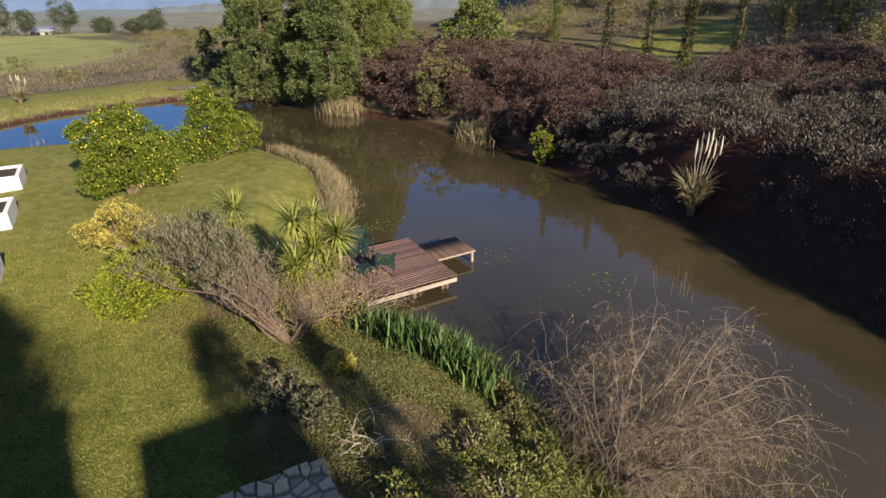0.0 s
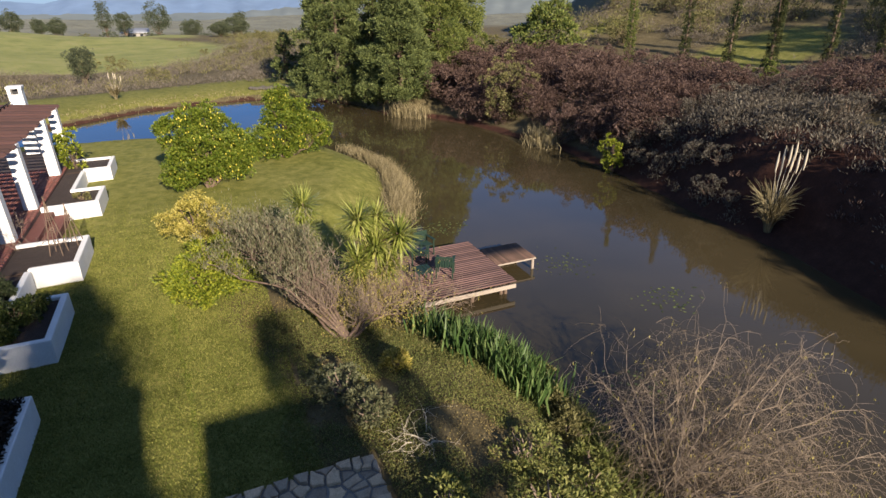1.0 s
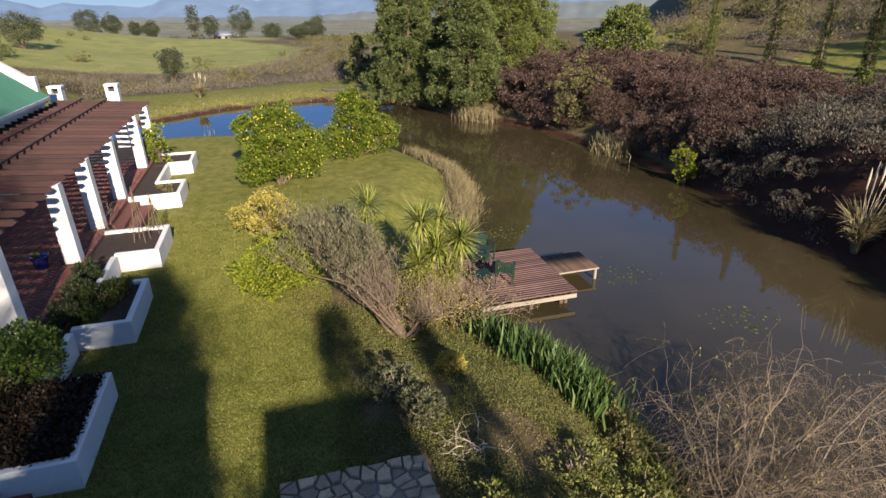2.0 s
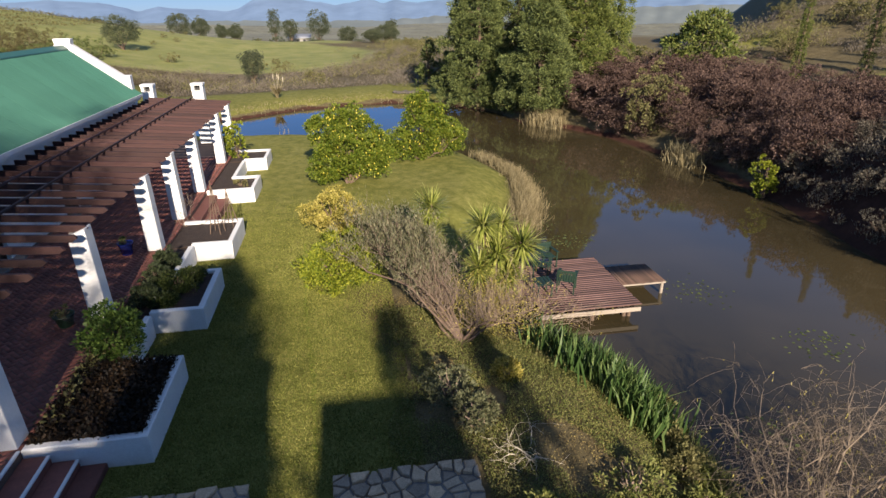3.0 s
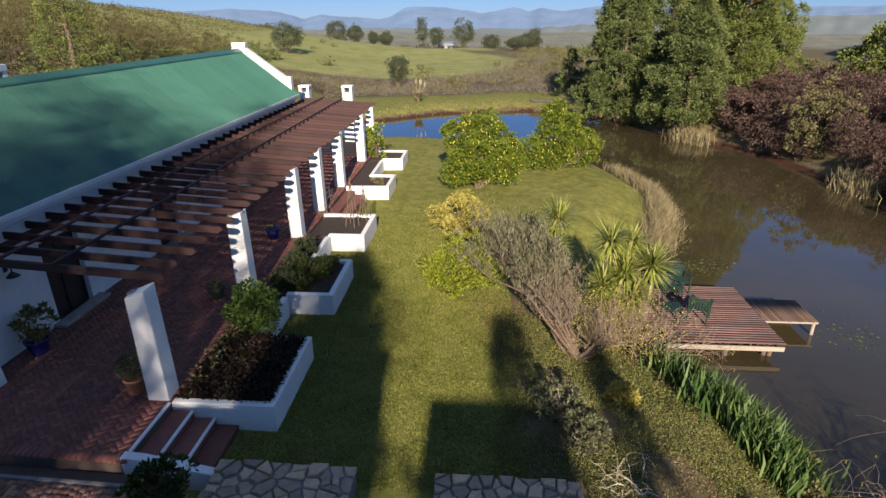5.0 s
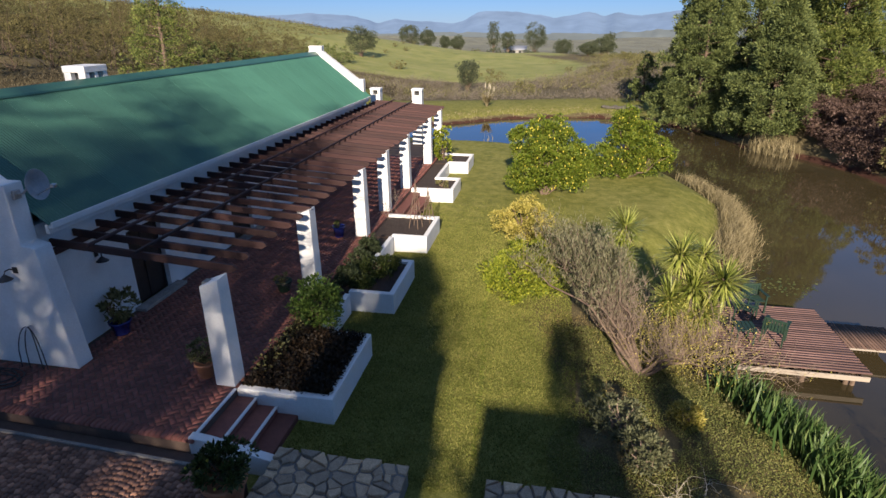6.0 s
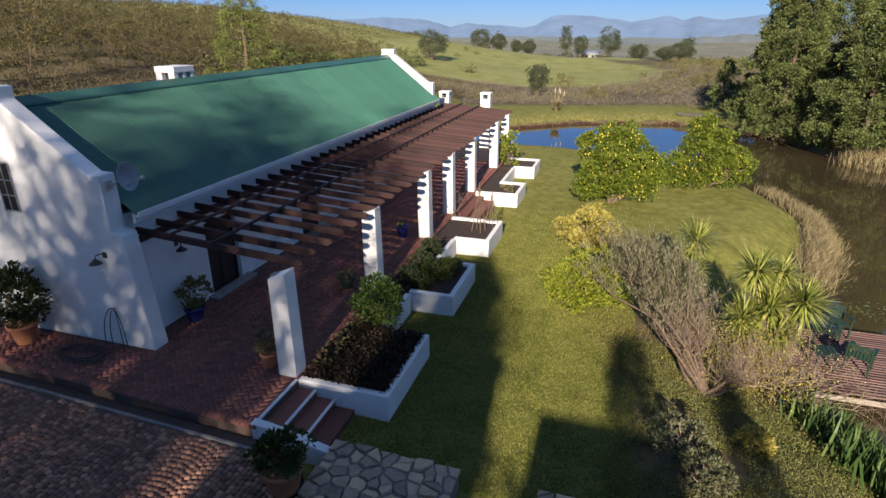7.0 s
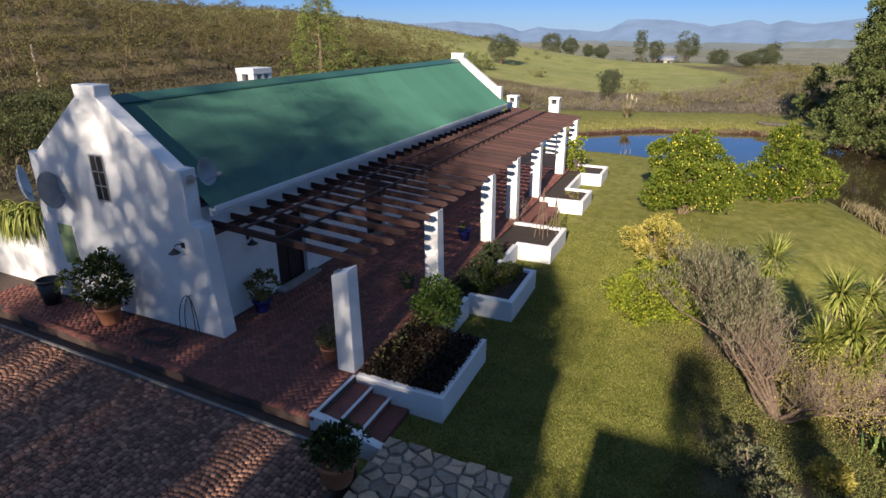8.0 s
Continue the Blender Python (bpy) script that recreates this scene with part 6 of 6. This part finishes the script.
# ---------------------------------------------------------------- what grows in the planters
def bedding(x0, x1, y0, y1, n, size, material, tall, label, category, seed):
    rng = np.random.default_rng(seed)
    p = np.column_stack([rng.uniform(x0, x1, n), rng.uniform(y0, y1, n), TERRACE - 0.08 + rng.uniform(0, tall, n) * (0.5 + value_noise(rng.uniform(0, 9, n), rng.uniform(0, 9, n)))])
    return tagged(new("bedding_plants", fast_mesh("bedding_plants", *leaf_quads(rng, p, size, size * 0.6, (0, 0, 0.3), 1.0), material)), label, category, kind="stuff")


bedding(-5.92, -3.98, 8.86, 11.3, 11000, 0.085, REDBED, 0.17, "dark red-brown bedding plants filling the planter", "bedding plants", 631)
bedding(-5.9, -5.5, 9.3, 13.3, 700, 0.09, OLIVE, 0.3, "olive herbs along the terrace edge", "bedding plants", 632)


def bush_at(name, x, y, z, r, h, n, size, material, label, seed):
    rng = np.random.default_rng(seed)
    ob = thing(name, (x, y, z), label, "shrub")
    c = (x, y, z + h * 0.5)
    p = clumps(rng, c, (r * 0.7, r * 0.7, h * 0.45), 12, 1, 0.0)
    for q in p:
        part("stem", tubes([limb(rng, (x, y, z - 0.05), q, 0.02, 0.006)], 5), BARK, ob)
    part("foliage", crown(rng, c, (r * 0.92, r * 0.92, h * 0.5), n // 40, 40, 0.22 * max(0.4, r), size, size * 0.45, z + 0.02), material, ob)


bush_at("planter_shrub", -5.35, 11.75, 0.4, 0.66, 1.15, 4200, 0.10, foliage("fresh green leaf", [(0.02, 0.045, 0.008), (0.07, 0.12, 0.02), (0.15, 0.21, 0.045)]), "fresh green leafy shrub in the planter", 641)
for i, (x, y, r, h) in enumerate(((-5.5, 14.2, 0.5, 0.6), (-4.9, 14.9, 0.6, 0.55), (-5.5, 15.4, 0.45, 0.75), (-4.6, 15.4, 0.4, 0.5), (-5.55, 16.6, 0.4, 0.7), (-5.0, 14.0, 0.4, 0.4))):
    bush_at("herb_bush", x, y, 0.4, r * 0.9, h * 0.8, 2600, 0.075, POTLEAF if i % 2 else foliage("dark herb leaf", [(0.015, 0.025, 0.01), (0.045, 0.06, 0.025), (0.10, 0.12, 0.055)]), "dark green herb bush in the planter", 650 + i)
bush_at("climber", -5.6, 30.4, 0.4, 0.55, 1.9, 1500, 0.15, LIMELEAF, "yellow-green climber beside the last pillars", 660)
bush_at("planter_weed", -4.7, 25.0, 0.4, 0.3, 0.3, 300, 0.1, OLIVE, "small olive weed in the planter", 661)


def trellis(x, y, h, label):
    ob = thing("cane_trellis", (x, y, TERRACE - 0.1), label, "trellis", "cane trellises in the planter")
    top = np.array((x, y, TERRACE - 0.1 + h))
    feet = [np.array((x + 0.26 * math.cos(k * math.pi / 2 + 0.5), y + 0.26 * math.sin(k * math.pi / 2 + 0.5), TERRACE - 0.1)) for k in range(4)]
    for q in feet:
        part("cane", tubes([([q, q + (top - q) * 1.06], [0.016, 0.012])], 6), BARK, ob)
    for w in (0.2, 0.42, 0.64):
        for k in range(4):
            a, b = feet[k] + (top - feet[k]) * w, feet[(k + 1) % 4] + (top - feet[(k + 1) % 4]) * w
            part("rung", tubes([([a, b], [0.010, 0.010])], 5), BARK, ob)


trellis(-4.62, 19.3, 1.75, "tall obelisk of rustic canes in the planter")
trellis(-4.3, 20.0, 1.3, "shorter obelisk of rustic canes in the planter")
bare_shrub("bare_climber", -5.55, 20.2, 1.2, 7, 671, "bare twiggy climber beside a pillar", TWIG, 0.014, None, "shrub", 0.0, (-0.3, 0.3), 1.6, 8, 0.3)
bare_shrub("bare_climber", -5.75, 12.9, 0.9, 5, 672, "bare twiggy climber against a pillar", TWIG, 0.010, None, "shrub", 0.0, (-0.25, 0.1), 1.6, 6, 0.25)

# ---------------------------------------------------------------- behind the eye: what shades the garden
back = thing("back_building", (2.0, -4.2, LAWN), "plain white building behind the garden", "house")
part("wall", block(0.18, 2.75, -6.2, -2.3, LAWN - 0.3, 5.0, 0.02), WHITE, back)
back2 = thing("back_building", (-3.6, -4.2, LAWN), "plain white outbuilding behind the drive", "house")
part("wall", block(-3.5, -0.85, -6.2, -2.6, LAWN - 0.3, 5.9, 0.02), WHITE, back2)
part("annexe", block(-5.1, -3.56, -6.2, -2.6, LAWN - 0.3, 5.3, 0.02), WHITE, back2)


part("parapet", block(0.12, 2.81, -6.26, -2.24, 5.0, 5.12, 0.02), WHITE, back)
part("parapet", block(-3.56, -0.79, -6.26, -2.54, 5.9, 6.02, 0.02), WHITE, back2)
for bld, x in ((back, 1.0), (back2, -2.6)):
    w = part("window", block(x, x + 0.9, -2.62 if bld is back2 else -2.32, -2.58 if bld is back2 else -2.28, 1.0, 2.2), GLASS, bld)
    part("sill", block(x - 0.06, x + 0.96, -2.6 if bld is back2 else -2.3, -2.5 if bld is back2 else -2.2, 0.92, 0.99, 0.01), LIMESTONE, w)


def broad_tree(x, y, r, h, leaves, seed, open_top=0.5):
    rng = np.random.default_rng(seed)
    ob = thing("gum_tree", (x, y, LAWN), "tall broad-leaved tree with an open crown", "tree", "trees behind the garden")
    part("trunk", tubes([limb(rng, (x, y, -0.4), (x, y, h * 0.6), 0.3, 0.16, 0, 8, 0.02)], 10), BARK, ob, smooth=True)
    c = clumps(rng, (x, y, h * 0.58), (r, r, h * 0.42), 70, 1, 0.0, 0.25)
    part("branching", tubes([limb(rng, (x, y, h * rng.uniform(0.25, 0.6)), q, 0.09, 0.02, 0, 6) for q in c], 5), BARK, ob)
    p = np.repeat(c, leaves // 70, 0)
    p = p + rng.normal(size=p.shape) * 0.55
    p = p[(p[:, 2] < 9.3) | (rng.random(len(p)) < open_top)]
    part("crown", leaf_quads(rng, p, 0.28, 0.13), FARLEAF, ob)


broad_tree(-2.2, -13.5, 1.9, 14.2, 8000, 708, 0.9)
for i, (x, y, r, h) in enumerate(((-6.0, -12.0, 3.2, 20.0), (-9.3, -12.0, 3.4, 20.0), (-13.4, -12.5, 2.8, 20.5), (-18.5, -14, 3.6, 16.0), (-7.0, -19, 3.2, 19.5))):
    broad_tree(x, y, r, h, 8600 if i == 0 else 8200, 700 + i, 0.85 if i < 2 else 0.62)
for i, (x, y, h) in enumerate(((47.5, 3.0, 13.0), (53.0, 4.5, 15.0), (60.0, 5.0, 16.0), (50.5, -1.5, 15.0), (56.0, 0.5, 15.0), (35.5, -7.0, 11.5), (40.0, -6.0, 12.5), (31.0, -11.0, 10.5))):
    conifer("hill_conifer", x, y, 3.2, h, 6000, 0.4, PINELEAF, "dark conifer on the slope beside the heath", 721 + i, 30)
conifer("garden_conifer", -1.65, -8.8, 2.1, 11.0, 14000, 0.25, PINELEAF, "dense dark conifer behind the outbuilding", 711, 40)
conifer("garden_conifer", 2.6, -7.6, 2.0, 8.9, 6600, 0.2, PINELEAF, "dark conifer behind the white building", 712, 60, 0.02, "", 1.1)
conifer("garden_conifer", 4.45, -6.6, 0.55, 8.6, 6500, 0.2, PINELEAF, "slender dark conifer beside the white building", 713, 40, 0.02, "", 0.4)

# ---------------------------------------------------------------- paving, piece by piece
def paver_mesh(a, b, h, chamfer):
    v = [(-a, -b, -h), (a, -b, -h), (a, b, -h), (-a, b, -h), (-a + chamfer, -b + chamfer, 0), (a - chamfer, -b + chamfer, 0), (a - chamfer, b - chamfer, 0), (-a + chamfer, b - chamfer, 0)]
    f = [(4, 5, 6, 7), (0, 1, 5, 4), (1, 2, 6, 5), (2, 3, 7, 6), (3, 0, 4, 7)]
    return np.array(v, float), np.array(f)


def lay(name, spots, piece, material, parent, near, label):
    """Pieces at (x, y, z, turn): those that near() picks, up to 300, stand as parts; the rest are one joined bed."""
    v, f = piece
    me = fast_mesh(name, v, f, material)
    picked, rest = [], []
    for s in spots:
        (picked if len(picked) < 300 and near(s[0], s[1]) else rest).append(s)
    for x, y, z, a in picked:
        ob = new(name, me)
        ob.parent = parent
        ob.location, ob.rotation_euler = (x, y, z), (0, 0, a)
    q = np.array(rest)
    c, s = np.cos(q[:, 3])[:, None], np.sin(q[:, 3])[:, None]
    X = v[None, :, 0] * c - v[None, :, 1] * s + q[:, :1]
    Y = v[None, :, 0] * s + v[None, :, 1] * c + q[:, 1:2]
    Z = v[None, :, 2] + q[:, 2:3]
    V = np.stack([X, Y, Z], -1).reshape(-1, 3)
    F = (f[None] + (np.arange(len(q)) * len(v))[:, None, None]).reshape(-1, 4)
    ob = new(name + "_bed", fast_mesh(name + "_bed", V, F, material))
    ob.parent = parent
    tagged(ob, label, kind="stuff")


rng = np.random.default_rng(801)
W, TURN45 = 0.112, math.radians(45)
bricks = []
for i in range(-260, 261):
    for j in range(-260, 261):
        t = (i - j) % 4
        if t == 0:
            u, w, a = (i + 1) * W, (j + 0.5) * W, 0.0
        elif t == 3:
            u, w, a = (i + 0.5) * W, (j + 1) * W, math.pi / 2
        else:
            continue
        x = -8.1 + (u - w) * math.cos(TURN45)
        y = 18.0 + (u + w) * math.sin(TURN45)
        front = 7.18 + 0.033 * (-5.97 - x) + 0.10
        if not (-17.5 < x < -6.06 and front < y < 30.5):
            continue
        if x < -10.25 and y > 8.70:
            continue
        bricks.append((x, y, TERRACE + rng.uniform(-0.003, 0.003), a + TURN45 + rng.normal() * 0.012))
bricks.sort(key=lambda b: (b[1] - 7.2) ** 2 + 0.5 * (b[0] + 7.5) ** 2)
lay("brick", bricks, paver_mesh(0.106, 0.051, 0.03, 0.006), BRICK, terrace, lambda x, y: -9.6 < x < -6 and y < 9.6, "red clay bricks laid in herringbone")
edging = [(-6.015, 7.3 + 0.225 * k, TERRACE + 0.004, math.pi / 2) for k in range(112)]
edging += [(-5.97 - 0.115 * k, 7.18 + 0.033 * 0.115 * k + 0.055, TERRACE + 0.004, math.pi / 2) for k in range(90)]
edge_me = fast_mesh("edging_brick", *paver_mesh(0.108, 0.05, 0.05, 0.007), BRICK)
for x, y, z, a in edging:
    ob = new("edging_brick", edge_me)
    ob.parent = terrace
    ob.location, ob.rotation_euler = (x, y, z), (0, 0, a + rng.normal() * 0.01)

setts = []
BAND = 1.5
for b in range(-6, 6):
    for k in range(-6, 62):
        n = 14
        for m in range(n):
            u = (m + 0.5) / n * 2 - 1
            x = -10.5 + b * BAND + u * BAND / 2 + rng.normal() * 0.006
            y = 1.6 + k * 0.112 + 0.42 * (1 - u * u) + rng.normal() * 0.006
            if not (-18 < x < -4.68 and 1.5 < y < 6.66 + 0.035 * (-5.6 - x)):
                continue
            setts.append((x, y, DRIVE + rng.uniform(-0.008, 0.006), math.atan(-0.84 * u / (BAND / 2)) * 0.62 + rng.normal() * 0.06))
setts.sort(key=lambda s: (s[1] - 5.2) ** 2 + 0.4 * (s[0] + 6.8) ** 2)
lay("sett", setts, paver_mesh(0.049, 0.051, 0.04, 0.007), SETT, drive, lambda x, y: True, "granite setts laid in arcs")
